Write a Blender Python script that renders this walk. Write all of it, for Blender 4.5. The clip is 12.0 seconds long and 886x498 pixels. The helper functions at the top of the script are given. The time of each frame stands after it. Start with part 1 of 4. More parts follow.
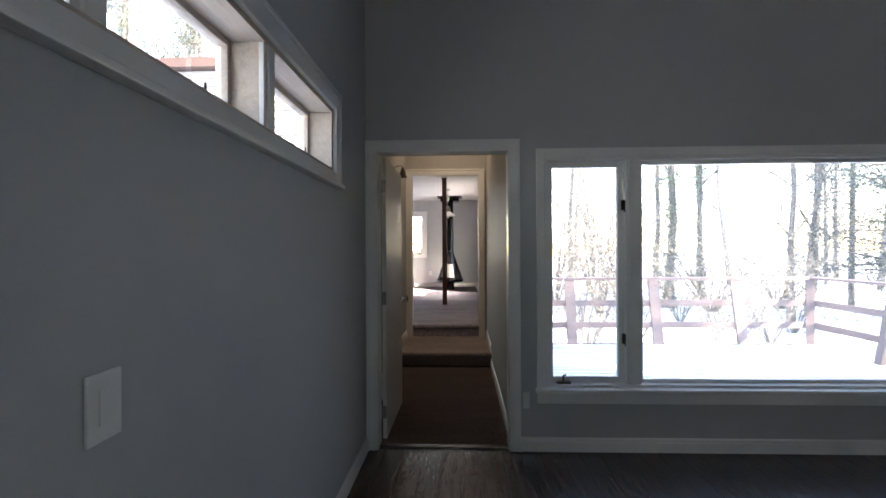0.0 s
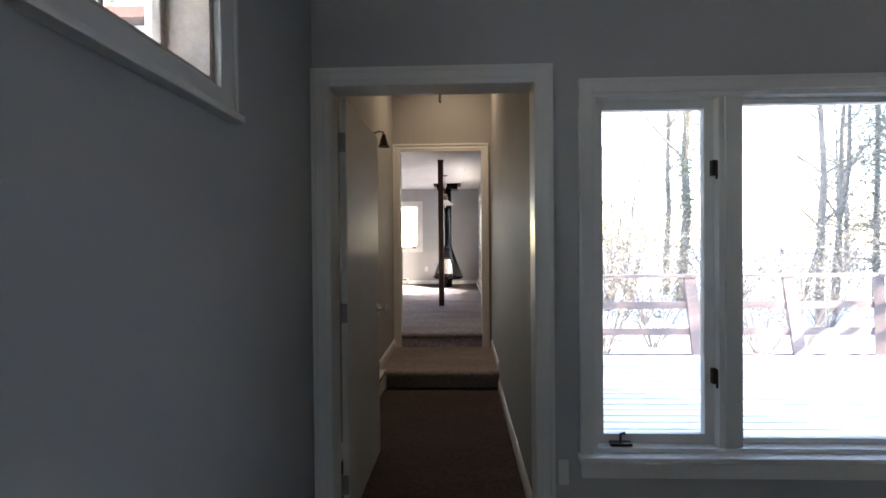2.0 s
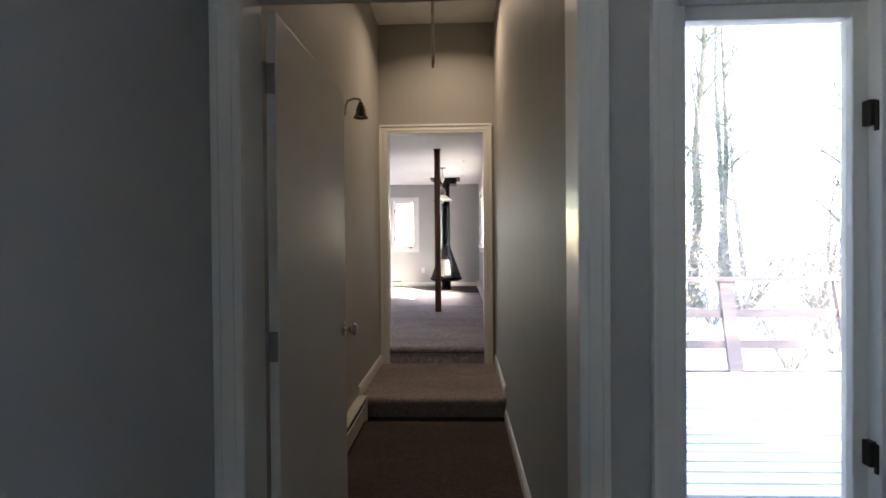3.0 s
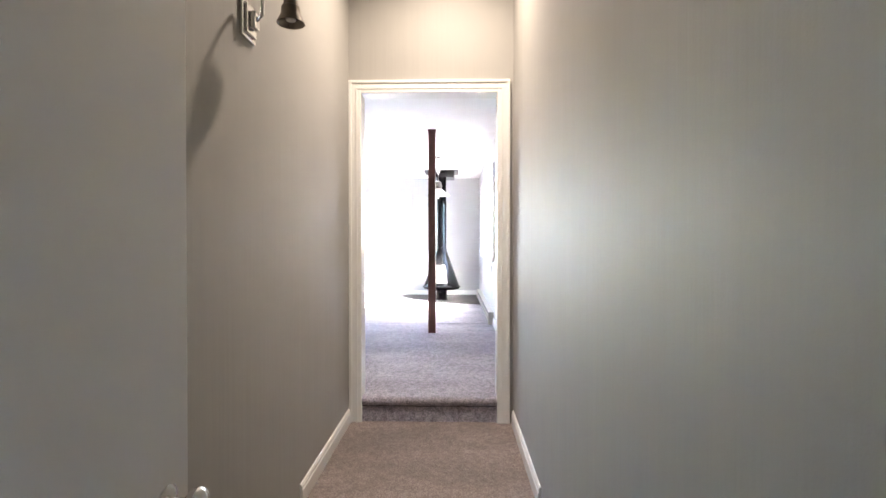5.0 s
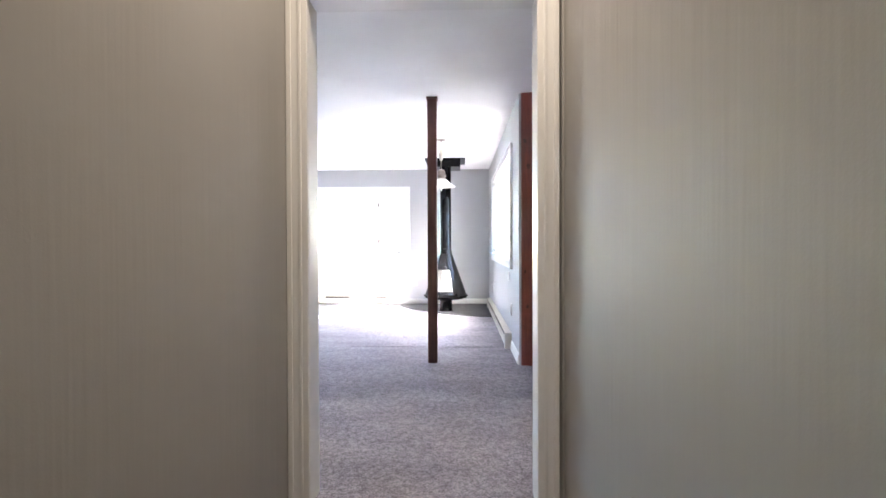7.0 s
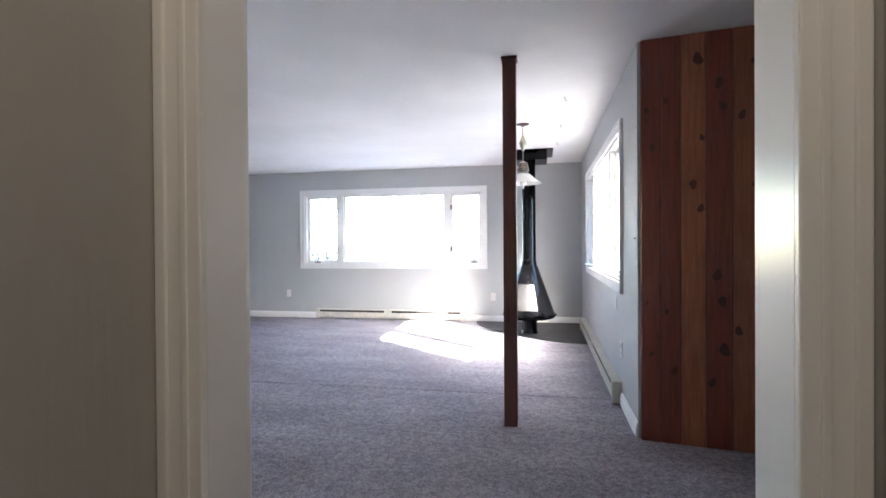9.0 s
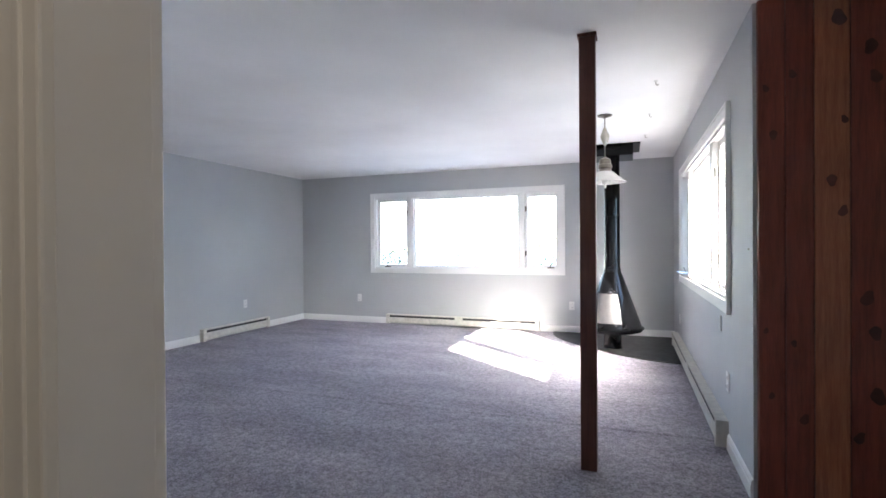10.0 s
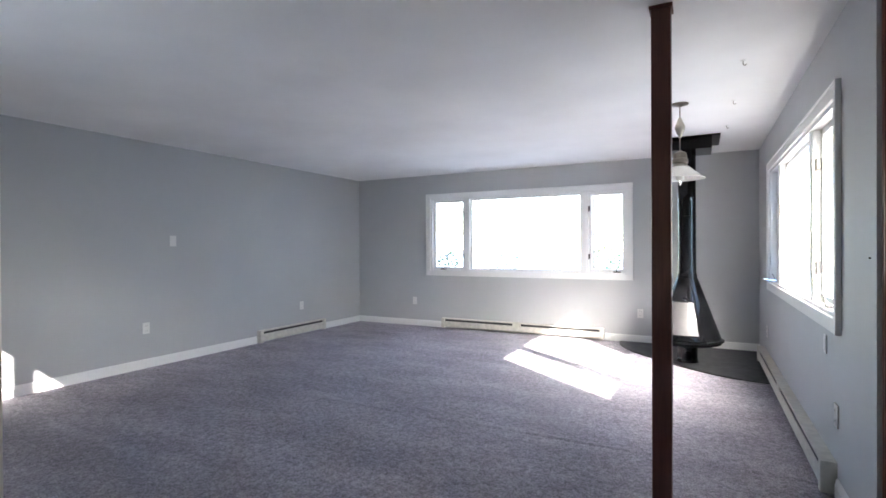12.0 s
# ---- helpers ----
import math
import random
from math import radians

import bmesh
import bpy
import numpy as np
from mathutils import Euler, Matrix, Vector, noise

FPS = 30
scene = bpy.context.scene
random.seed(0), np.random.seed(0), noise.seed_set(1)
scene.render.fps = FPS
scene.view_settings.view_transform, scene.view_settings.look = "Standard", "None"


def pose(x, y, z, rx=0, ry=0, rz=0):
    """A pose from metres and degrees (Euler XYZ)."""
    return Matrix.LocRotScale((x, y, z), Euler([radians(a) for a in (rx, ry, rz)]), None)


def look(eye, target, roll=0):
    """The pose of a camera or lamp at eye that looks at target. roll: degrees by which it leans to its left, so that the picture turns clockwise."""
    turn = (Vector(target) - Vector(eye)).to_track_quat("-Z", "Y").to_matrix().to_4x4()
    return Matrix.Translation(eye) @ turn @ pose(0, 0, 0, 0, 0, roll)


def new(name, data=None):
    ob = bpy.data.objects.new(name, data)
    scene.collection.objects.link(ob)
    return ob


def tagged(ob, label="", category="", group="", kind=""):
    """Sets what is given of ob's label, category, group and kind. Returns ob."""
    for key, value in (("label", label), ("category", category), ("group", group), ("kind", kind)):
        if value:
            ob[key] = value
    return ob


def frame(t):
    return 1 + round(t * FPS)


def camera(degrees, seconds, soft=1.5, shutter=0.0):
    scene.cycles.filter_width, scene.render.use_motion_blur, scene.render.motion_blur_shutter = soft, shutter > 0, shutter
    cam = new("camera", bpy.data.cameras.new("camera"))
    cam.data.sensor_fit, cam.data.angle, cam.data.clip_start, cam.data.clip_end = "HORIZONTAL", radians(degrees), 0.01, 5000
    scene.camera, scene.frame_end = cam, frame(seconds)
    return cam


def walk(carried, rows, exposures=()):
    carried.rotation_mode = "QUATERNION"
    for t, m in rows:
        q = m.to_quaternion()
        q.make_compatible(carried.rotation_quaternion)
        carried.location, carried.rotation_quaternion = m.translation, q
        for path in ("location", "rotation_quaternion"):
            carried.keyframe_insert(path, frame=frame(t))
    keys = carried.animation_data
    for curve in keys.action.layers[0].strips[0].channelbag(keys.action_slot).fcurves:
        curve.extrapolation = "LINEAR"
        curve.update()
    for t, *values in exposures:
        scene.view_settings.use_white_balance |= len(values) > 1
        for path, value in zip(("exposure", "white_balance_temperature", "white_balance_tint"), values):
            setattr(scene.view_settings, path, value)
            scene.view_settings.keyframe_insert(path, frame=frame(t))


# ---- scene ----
cam = camera(83.0, 12.0, soft=1.6)
PATH = [
    (0, (0.011, -0.337, 1.368), (-0.062, 1.661, 1.369), -0.3),
    (0.5, (0.0, -0.202, 1.362), (-0.072, 1.796, 1.351), -0.4),
    (1, (0.004, 0.105, 1.352), (-0.069, 2.104, 1.336), -0.4),
    (1.5, (-0.001, 0.477, 1.346), (-0.073, 2.476, 1.326), -0.4),
    (2, (0.005, 0.886, 1.342), (-0.063, 2.885, 1.321), -0.5),
    (2.5, (0.007, 1.313, 1.331), (-0.058, 3.311, 1.308), -0.4),
    (3, (0.019, 1.738, 1.324), (-0.048, 3.737, 1.303), -0.5),
    (5, (-0.04, 3.182, 1.371), (-0.085, 5.181, 1.351), 0.0),
    (5.5, (-0.041, 3.534, 1.367), (-0.085, 5.533, 1.346), 0.1),
    (6, (-0.049, 3.881, 1.36), (-0.098, 5.881, 1.343), 0.1),
    (6.5, (-0.034, 4.224, 1.375), (-0.096, 6.223, 1.357), 0.0),
    (7, (-0.061, 4.549, 1.396), (-0.126, 6.548, 1.375), -0.2),
    (9, (-0.091, 5.773, 1.499), (-0.484, 7.734, 1.484), -0.4),
    (9.5, (-0.063, 5.993, 1.543), (-0.613, 7.912, 1.527), -0.35),
    (10, (-0.095, 6.187, 1.558), (-0.787, 8.056, 1.546), -0.4),
    (10.5, (-0.124, 6.299, 1.578), (-0.932, 8.128, 1.569), -0.3),
    (11, (-0.145, 6.376, 1.587), (-1.016, 8.176, 1.576), -0.2),
    (11.5, (-0.135, 6.425, 1.588), (-1.040, 8.212, 1.578), -0.3),
    (12, (-0.134, 6.469, 1.587), (-1.053, 8.247, 1.577), -0.3),
]
EXPOSURES = [(0, 3.97, 7700, 17), (2.0, 4.0, 7700, 17), (3.0, 4.25, 7600, 16), (4.7, 6.15, 6600, 14), (6.6, 5.62, 6500, 14), (7.4, 5.25, 6500, 13), (8.8, 4.58, 6500, 13), (10.0, 4.27, 6500, 12), (12, 4.02, 6500, 12)]
walk(cam, [(t, look(eye, target, roll)) for t, eye, target, roll in PATH], EXPOSURES)

# ---- light ----
SUN_WAY = Vector((-0.784, 0.62, -0.562)).normalized()      # the way the sunlight travels
world = bpy.data.worlds.new("winter_sky")
scene.world = world
world.use_nodes = True
wn = world.node_tree.nodes
sky = wn.new("ShaderNodeTexSky")
sky.sky_type = 'NISHITA'
sky.sun_disc = False
sky.sun_elevation = math.asin(-SUN_WAY.z)
sky.sun_rotation = math.atan2(-SUN_WAY.x, -SUN_WAY.y)
sky.air_density, sky.dust_density, sky.ozone_density = 1.0, 0.0, 1.0
wn["Background"].inputs["Strength"].default_value = 0.15
world.node_tree.links.new(sky.outputs[0], wn["Background"].inputs["Color"])
sun_data = bpy.data.lights.new("sun", 'SUN')
sun_data.energy, sun_data.angle, sun_data.color = 2.3, radians(0.5), (1.0, 0.93, 0.84)
sun = new("sun", sun_data)
sun.matrix_world = look((20, -15, 16), Vector((20, -15, 16)) + SUN_WAY)

# the warm downlight in the hall ceiling
hall_lamp = bpy.data.lights.new("hall_downlight_lamp", 'AREA')
hall_lamp.shape, hall_lamp.size, hall_lamp.energy, hall_lamp.color = 'DISK', 0.12, 0.60, (1.0, 0.86, 0.71)
hall_lamp.spread = radians(142)
hall_lamp_ob = new("hall_downlight_lamp", hall_lamp)
hall_lamp_ob.matrix_world = pose(-0.08, 5.84, 3.405)

# ---- materials ----
def material(name):
    m = bpy.data.materials.new(name)
    m.use_nodes = True
    nt = m.node_tree
    return m, nt, nt.nodes["Principled BSDF"], nt.nodes.new, nt.links.new


def ramp(nt, fac, stops):
    r = nt.nodes.new("ShaderNodeValToRGB")
    els = r.color_ramp.elements
    while len(els) < len(stops):
        els.new(0.5)
    for e, (p, c) in zip(els, stops):
        e.position, e.color = p, (*c, 1)
    nt.links.new(fac, r.inputs[0])
    return r.outputs[0]


def noise_at(nt, scale, detail=3, stretch=(1, 1, 1), rough=0.5, random_shift=False):
    tc = nt.nodes.new("ShaderNodeNewGeometry") if not random_shift else nt.nodes.new("ShaderNodeTexCoord")
    mp = nt.nodes.new("ShaderNodeMapping")
    mp.inputs["Scale"].default_value = stretch
    nt.links.new(tc.outputs["Position"] if not random_shift else tc.outputs["Object"], mp.inputs[0])
    n = nt.nodes.new("ShaderNodeTexNoise")
    n.inputs["Scale"].default_value, n.inputs["Detail"].default_value, n.inputs["Roughness"].default_value = scale, detail, rough
    if random_shift:
        info = nt.nodes.new("ShaderNodeObjectInfo")
        mul = nt.nodes.new("ShaderNodeMath")
        mul.operation, mul.inputs[1].default_value = 'MULTIPLY', 37.0
        comb = nt.nodes.new("ShaderNodeCombineXYZ")
        nt.links.new(info.outputs["Random"], mul.inputs[0])
        nt.links.new(mul.outputs[0], comb.inputs[0])
        nt.links.new(mul.outputs[0], comb.inputs[1])
        nt.links.new(comb.outputs[0], mp.inputs["Location"])
    nt.links.new(mp.outputs[0], n.inputs["Vector"])
    return n.outputs["Fac"]


def bump(nt, height, strength, distance, bsdf, prior=None):
    b = nt.nodes.new("ShaderNodeBump")
    b.inputs["Strength"].default_value, b.inputs["Distance"].default_value = strength, distance
    nt.links.new(height, b.inputs["Height"])
    if prior:
        nt.links.new(prior, b.inputs["Normal"])
    nt.links.new(b.outputs[0], bsdf.inputs["Normal"])
    return b.outputs[0]


def shade(c, k):
    return tuple(v * k for v in c)


def paint(name, color, rough=0.5, roller=0.15, wear=0.06, spec=0.5, streaks=0.0):
    m, nt, b, node, link = material(name)
    c = ramp(nt, noise_at(nt, 1.3, 4), [(0.3, shade(color, 1 - wear)), (0.7, shade(color, 1 + wear * 0.6))])
    link(c, b.inputs["Base Color"])
    r = node("ShaderNodeMapRange")
    r.inputs["To Min"].default_value, r.inputs["To Max"].default_value = rough - 0.06, rough + 0.08
    link(noise_at(nt, 6, 3), r.inputs[0])
    link(r.outputs[0], b.inputs["Roughness"])
    b.inputs["Specular IOR Level"].default_value = spec
    p = bump(nt, noise_at(nt, 2.2, 2), roller * 0.8, 0.012, b)
    if streaks:                                       # upright roller streaks, as semi-gloss shows them
        p = bump(nt, noise_at(nt, 7.0, 4, (1, 1, 0.05), 0.6), streaks, 0.012, b, p)
    bump(nt, noise_at(nt, 230, 2), roller, 0.001, b, p)
    return m


def plain(name, color, rough=0.4, metal=0.0, grain=120, wear=0.15, coat=0.0):
    m, nt, b, node, link = material(name)
    c = ramp(nt, noise_at(nt, grain * 0.15, 4), [(0.3, shade(color, 1 - wear)), (0.75, shade(color, 1 + wear))])
    link(c, b.inputs["Base Color"])
    b.inputs["Metallic"].default_value = metal
    b.inputs["Coat Weight"].default_value = coat
    r = node("ShaderNodeMapRange")
    r.inputs["To Min"].default_value, r.inputs["To Max"].default_value = max(rough - 0.08, 0.03), rough + 0.1
    link(noise_at(nt, grain * 0.4, 3), r.inputs[0])
    link(r.outputs[0], b.inputs["Roughness"])
    if coat == 0:
        bump(nt, noise_at(nt, grain, 3), 0.1, 0.001, b)
    return m


def enamel(name, color):
    """Glossy stove enamel, slightly dusty and uneven."""
    m, nt, b, node, link = material(name)
    link(ramp(nt, noise_at(nt, 2.5, 5), [(0.35, shade(color, 0.85)), (0.7, shade(color, 1.3))]), b.inputs["Base Color"])
    r = node("ShaderNodeMapRange")
    r.inputs["To Min"].default_value, r.inputs["To Max"].default_value = 0.045, 0.075
    link(noise_at(nt, 4, 4), r.inputs[0])
    link(r.outputs[0], b.inputs["Roughness"])
    b.inputs["Specular IOR Level"].default_value = 0.16
    bump(nt, noise_at(nt, 3.0, 2), 0.12, 0.01, b)
    return m


def wood(name, dark, light, rough=0.45, along=2, knots=False, scale=1.0, spread=(0.88, 1.1)):
    m, nt, b, node, link = material(name)
    st = [9.0, 9.0, 9.0]
    st[along] = 0.55
    grain = noise_at(nt, 5 * scale, 8, st, 0.62, True)
    fine = noise_at(nt, 26 * scale, 5, st, 0.6, True)
    mix = node("ShaderNodeMix")
    mix.data_type = 'FLOAT'
    mix.inputs[0].default_value = 0.35
    link(grain, mix.inputs[2])
    link(fine, mix.inputs[3])
    mid = tuple((a + c) / 2 for a, c in zip(dark, light))
    col = ramp(nt, mix.outputs[0], [(0.33, dark), (0.5, mid), (0.66, light)])
    info = node("ShaderNodeObjectInfo")
    hsv = node("ShaderNodeHueSaturation")
    mr = node("ShaderNodeMapRange")
    mr.inputs["To Min"].default_value, mr.inputs["To Max"].default_value = spread
    link(info.outputs["Random"], mr.inputs[0])
    link(mr.outputs[0], hsv.inputs["Value"])
    link(col, hsv.inputs["Color"])
    out = hsv.outputs[0]
    if knots:
        tc = node("ShaderNodeTexCoord")
        mp = node("ShaderNodeMapping")
        mp.inputs["Scale"].default_value = (7.0, 7.0, 4.2)
        sh = node("ShaderNodeMath")
        sh.operation, sh.inputs[1].default_value = 'MULTIPLY', 53.0
        cb = node("ShaderNodeCombineXYZ")
        link(info.outputs["Random"], sh.inputs[0])
        link(sh.outputs[0], cb.inputs[0])
        link(sh.outputs[0], cb.inputs[2])
        link(cb.outputs[0], mp.inputs["Location"])
        link(tc.outputs["Object"], mp.inputs[0])
        v = node("ShaderNodeTexVoronoi")
        v.inputs["Scale"].default_value = 1.0
        link(mp.outputs[0], v.inputs["Vector"])
        wob = node("ShaderNodeMath")
        wob.operation = 'MULTIPLY_ADD'
        link(fine, wob.inputs[0])
        wob.inputs[1].default_value = 0.5
        link(v.outputs["Distance"], wob.inputs[2])
        pick = ramp(nt, v.outputs["Color"], [(0.48, (0, 0, 0)), (0.62, (1, 1, 1))])
        near = ramp(nt, wob.outputs[0], [(0.36, (1, 1, 1)), (0.44, (0.45, 0.45, 0.45)), (0.60, (0, 0, 0))])
        both = node("ShaderNodeMix")
        both.data_type, both.blend_type = 'RGBA', 'MULTIPLY'
        both.inputs[0].default_value = 1.0
        link(pick, both.inputs[6])
        link(near, both.inputs[7])
        k = both.outputs[2]
        kn = node("ShaderNodeMix")
        kn.data_type = 'RGBA'
        link(k, kn.inputs[0])
        link(out, kn.inputs[6])
        kn.inputs[7].default_value = (*shade(dark, 0.58), 1)
        out = kn.outputs[2]
    link(out, b.inputs["Base Color"])
    b.inputs["Roughness"].default_value = rough
    bump(nt, mix.outputs[0], 0.25, 0.002, b)
    return m


def carpet(name, dark, light, clumps=0.3):
    m, nt, b, node, link = material(name)
    tuft = noise_at(nt, 130, 4, rough=0.75)
    col = ramp(nt, tuft, [(0.34, dark), (0.62, light)])
    clump = ramp(nt, noise_at(nt, 32, 4, rough=0.65), [(0.36, shade((1, 1, 1), 1 - clumps)), (0.62, shade((1, 1, 1), 1 + clumps * 0.4))])
    sweep = ramp(nt, noise_at(nt, 1.1, 5, (1.0, 2.6, 1.0), 0.62), [(0.36, (0.80, 0.80, 0.81)), (0.62, (1.07, 1.06, 1.06))])
    out = col
    for other in (clump, sweep):
        mx = node("ShaderNodeMix")
        mx.data_type, mx.blend_type = 'RGBA', 'MULTIPLY'
        mx.inputs[0].default_value = 1.0
        link(out, mx.inputs[6])
        link(other, mx.inputs[7])
        out = mx.outputs[2]
    link(out, b.inputs["Base Color"])
    b.inputs["Roughness"].default_value = 0.95
    b.inputs["Specular IOR Level"].default_value = 0.1
    b.inputs["Sheen Weight"].default_value = 0.04
    p = bump(nt, noise_at(nt, 34, 4, rough=0.7), 0.5, 0.010, b)
    bump(nt, tuft, 0.6, 0.005, b, p)
    return m


def glass(name):
    m, nt, b, node, link = material(name)
    b.inputs["Base Color"].default_value = (0.97, 0.985, 0.98, 1)
    b.inputs["Transmission Weight"].default_value = 1.0
    b.inputs["IOR"].default_value = 1.45
    b.inputs["Roughness"].default_value = 0.0
    return m


def veil_glass(name):
    m, nt, b, node, link = material(name)
    b.inputs["Base Color"].default_value = (0.97, 0.985, 0.98, 1)
    b.inputs["Transmission Weight"].default_value = 1.0
    b.inputs["IOR"].default_value = 1.45
    b.inputs["Roughness"].default_value = 0.0
    # translucent film that puts a pale veil of glare over the outdoor view
    film = node("ShaderNodeBsdfTranslucent")
    film.inputs["Color"].default_value = (0.86, 0.88, 0.9, 1)
    amount = node("ShaderNodeMapRange")
    amount.inputs["To Min"].default_value, amount.inputs["To Max"].default_value = 0.02, 0.06
    link(noise_at(nt, 3.0, 5), amount.inputs[0])
    mix = node("ShaderNodeMixShader")
    link(amount.outputs[0], mix.inputs[0])
    link(b.outputs[0], mix.inputs[1])
    link(film.outputs[0], mix.inputs[2])
    link(mix.outputs[0], nt.nodes["Material Output"].inputs["Surface"])
    return m


def glow(name, color, strength):
    m, nt, b, node, link = material(name)
    b.inputs["Base Color"].default_value = (*color, 1)
    b.inputs["Emission Color"].default_value = (*color, 1)
    b.inputs["Emission Strength"].default_value = strength
    return m


GREY_WALL = paint("grey_wall_paint", (0.46, 0.475, 0.485), 0.55, 0.2, 0.035, 0.3)
HALL_WALL = paint("greige_hall_paint", (0.36, 0.347, 0.32), 0.58, 0.22, 0.035, 0.26, 0.4)
CEILING = paint("white_ceiling_paint", (0.88, 0.88, 0.88), 0.8, 0.3)
TRIM = paint("white_trim_paint", (0.78, 0.78, 0.77), 0.34, 0.06, 0.03)
CREAM_TRIM = paint("cream_trim_paint", (0.76, 0.75, 0.715), 0.34, 0.06, 0.03)
DOOR_PAINT = paint("white_door_paint", (0.70, 0.685, 0.655), 0.33, 0.02, 0.01)
HEATER = plain("cream_heater_enamel", (0.60, 0.58, 0.52), 0.4)
HEATER_DARK = plain("dark_heater_fins", (0.05, 0.05, 0.05), 0.5, 0.6)
PLASTIC = plain("white_plastic_plate", (0.72, 0.72, 0.70), 0.35, wear=0.04)
SLOT = plain("dark_slot", (0.02, 0.02, 0.02), 0.5)
CHROME = plain("chrome", (0.72, 0.72, 0.72), 0.14, 1.0)
BRASS = plain("aged_brass", (0.52, 0.48, 0.39), 0.3, 1.0)
BRONZE = plain("dark_bronze_hardware", (0.05, 0.04, 0.035), 0.35, 0.8)
HINGE = plain("steel_hinge", (0.30, 0.29, 0.28), 0.35, 0.9)
ENAMEL = enamel("black_stove_enamel", (0.004, 0.0042, 0.005))
STEEL_SCREEN = plain("steel_mesh_screen", (0.034, 0.034, 0.036), 0.45, 0.0)
SLATE = plain("black_slate", (0.028, 0.029, 0.032), 0.42, wear=0.35, grain=40)
MILK_GLASS = plain("milk_glass", (0.66, 0.64, 0.60), 0.18, wear=0.04)
PEWTER = plain("brushed_nickel", (0.24, 0.21, 0.18), 0.3, 1.0)
CORD = plain("white_cord", (0.82, 0.80, 0.75), 0.7)
GLASS = glass("window_glass")
VEIL_GLASS = veil_glass("veiled_window_glass")
DARK_PLANK = wood("dark_laminate", (0.030, 0.023, 0.022), (0.078, 0.061, 0.056), 0.27, 1)
REDWOOD_POST = wood("red_brown_stained_post", (0.060, 0.016, 0.012), (0.125, 0.040, 0.028), 0.42, 2)
CEDAR = wood("red_cedar_heartwood", (0.13, 0.029, 0.020), (0.28, 0.072, 0.043), 0.34, 2, scale=1.3, spread=(0.9, 1.1))
CEDAR_PALE = wood("orange_cedar_plank", (0.25, 0.072, 0.034), (0.45, 0.165, 0.083), 0.34, 2, scale=1.3, spread=(0.9, 1.1))
KNOT = plain("dark_cedar_knot", (0.085, 0.021, 0.014), 0.4, grain=90, wear=0.5)
RAW_WOOD = wood("bare_pine_reveal", (0.45, 0.37, 0.31), (0.62, 0.53, 0.46), 0.6, 1)
DECK_WOOD = wood("weathered_deck_board", (0.20, 0.13, 0.12), (0.42, 0.33, 0.31), 0.75, 0)
FROSTED_DECK = wood("frosted_deck_board", (0.60, 0.58, 0.60), (0.80, 0.80, 0.82), 0.8, 0)
RAIL_WOOD = wood("weathered_red_rail", (0.19, 0.135, 0.125), (0.33, 0.255, 0.24), 0.75, 0)
# the hall carpet again, with the lower hall's dimness put into its colour
SHADED_CARPET = carpet("shaded_brown_carpet", (0.045, 0.033, 0.031), (0.12, 0.092, 0.086), 0.2)
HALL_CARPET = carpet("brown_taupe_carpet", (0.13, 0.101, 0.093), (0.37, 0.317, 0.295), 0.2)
LIVING_CARPET = carpet("mauve_grey_carpet", (0.135, 0.123, 0.142), (0.545, 0.51, 0.568))
SIDING = paint("white_siding_paint", (0.50, 0.49, 0.47), 0.6, 0.1)
FASCIA = plain("brown_fascia", (0.075, 0.04, 0.032), 0.6)
SNOW = paint("snow", (0.82, 0.84, 0.87), 0.85, 0.6)
BARK = plain("grey_brown_bark", (0.15, 0.132, 0.12), 0.9, grain=60, wear=0.4)
IVY = plain("ivy_leaf", (0.045, 0.085, 0.03), 0.5, wear=0.4)
NEEDLE = plain("evergreen_needle", (0.07, 0.08, 0.055), 0.6, wear=0.4)
DRY_LEAF = plain("pale_dry_leaf", (0.165, 0.15, 0.115), 0.7, wear=0.4)


# ---- mesh helpers ----
def box(bm, x0, x1, y0, y1, z0, z1, bev=0.0):
    m = Matrix.Translation(((x0 + x1) / 2, (y0 + y1) / 2, (z0 + z1) / 2)) @ Matrix.Diagonal((abs(x1 - x0), abs(y1 - y0), abs(z1 - z0), 1))
    vs = bmesh.ops.create_cube(bm, size=1, matrix=m)["verts"]
    if bev:
        es = list({e for v in vs for e in v.link_edges})
        bmesh.ops.bevel(bm, geom=es, offset=bev, segments=2, affect='EDGES', profile=0.6)
    return bm


def boxes(*rows, bev=0.0):
    bm = bmesh.new()
    for r in rows:
        box(bm, *r, bev=bev)
    return bm


def lathe(bm, rows, segs=32, at=(0, 0, 0), a0=0.0, a1=2 * math.pi, m=None):
    """Rows of (radius, z), turned about the z axis."""
    full = abs(a1 - a0 - 2 * math.pi) < 1e-6
    n = segs if full else segs + 1
    m = m or Matrix.Translation(at)
    rings = []
    for r, z in rows:
        rings.append([bm.verts.new(m @ Vector((r * math.cos(a0 + (a1 - a0) * i / segs), r * math.sin(a0 + (a1 - a0) * i / segs), z))) for i in range(n)])
    for p, q in zip(rings, rings[1:]):
        for i in range(n if full else n - 1):
            j = (i + 1) % n
            bm.faces.new((p[i], p[j], q[j], q[i]))
    if full:
        for ring, first in ((rings[0], True), (rings[-1], False)):
            if rows[0 if first else -1][0] > 1e-4:
                bm.faces.new(ring[::-1] if first else ring)
    return bm


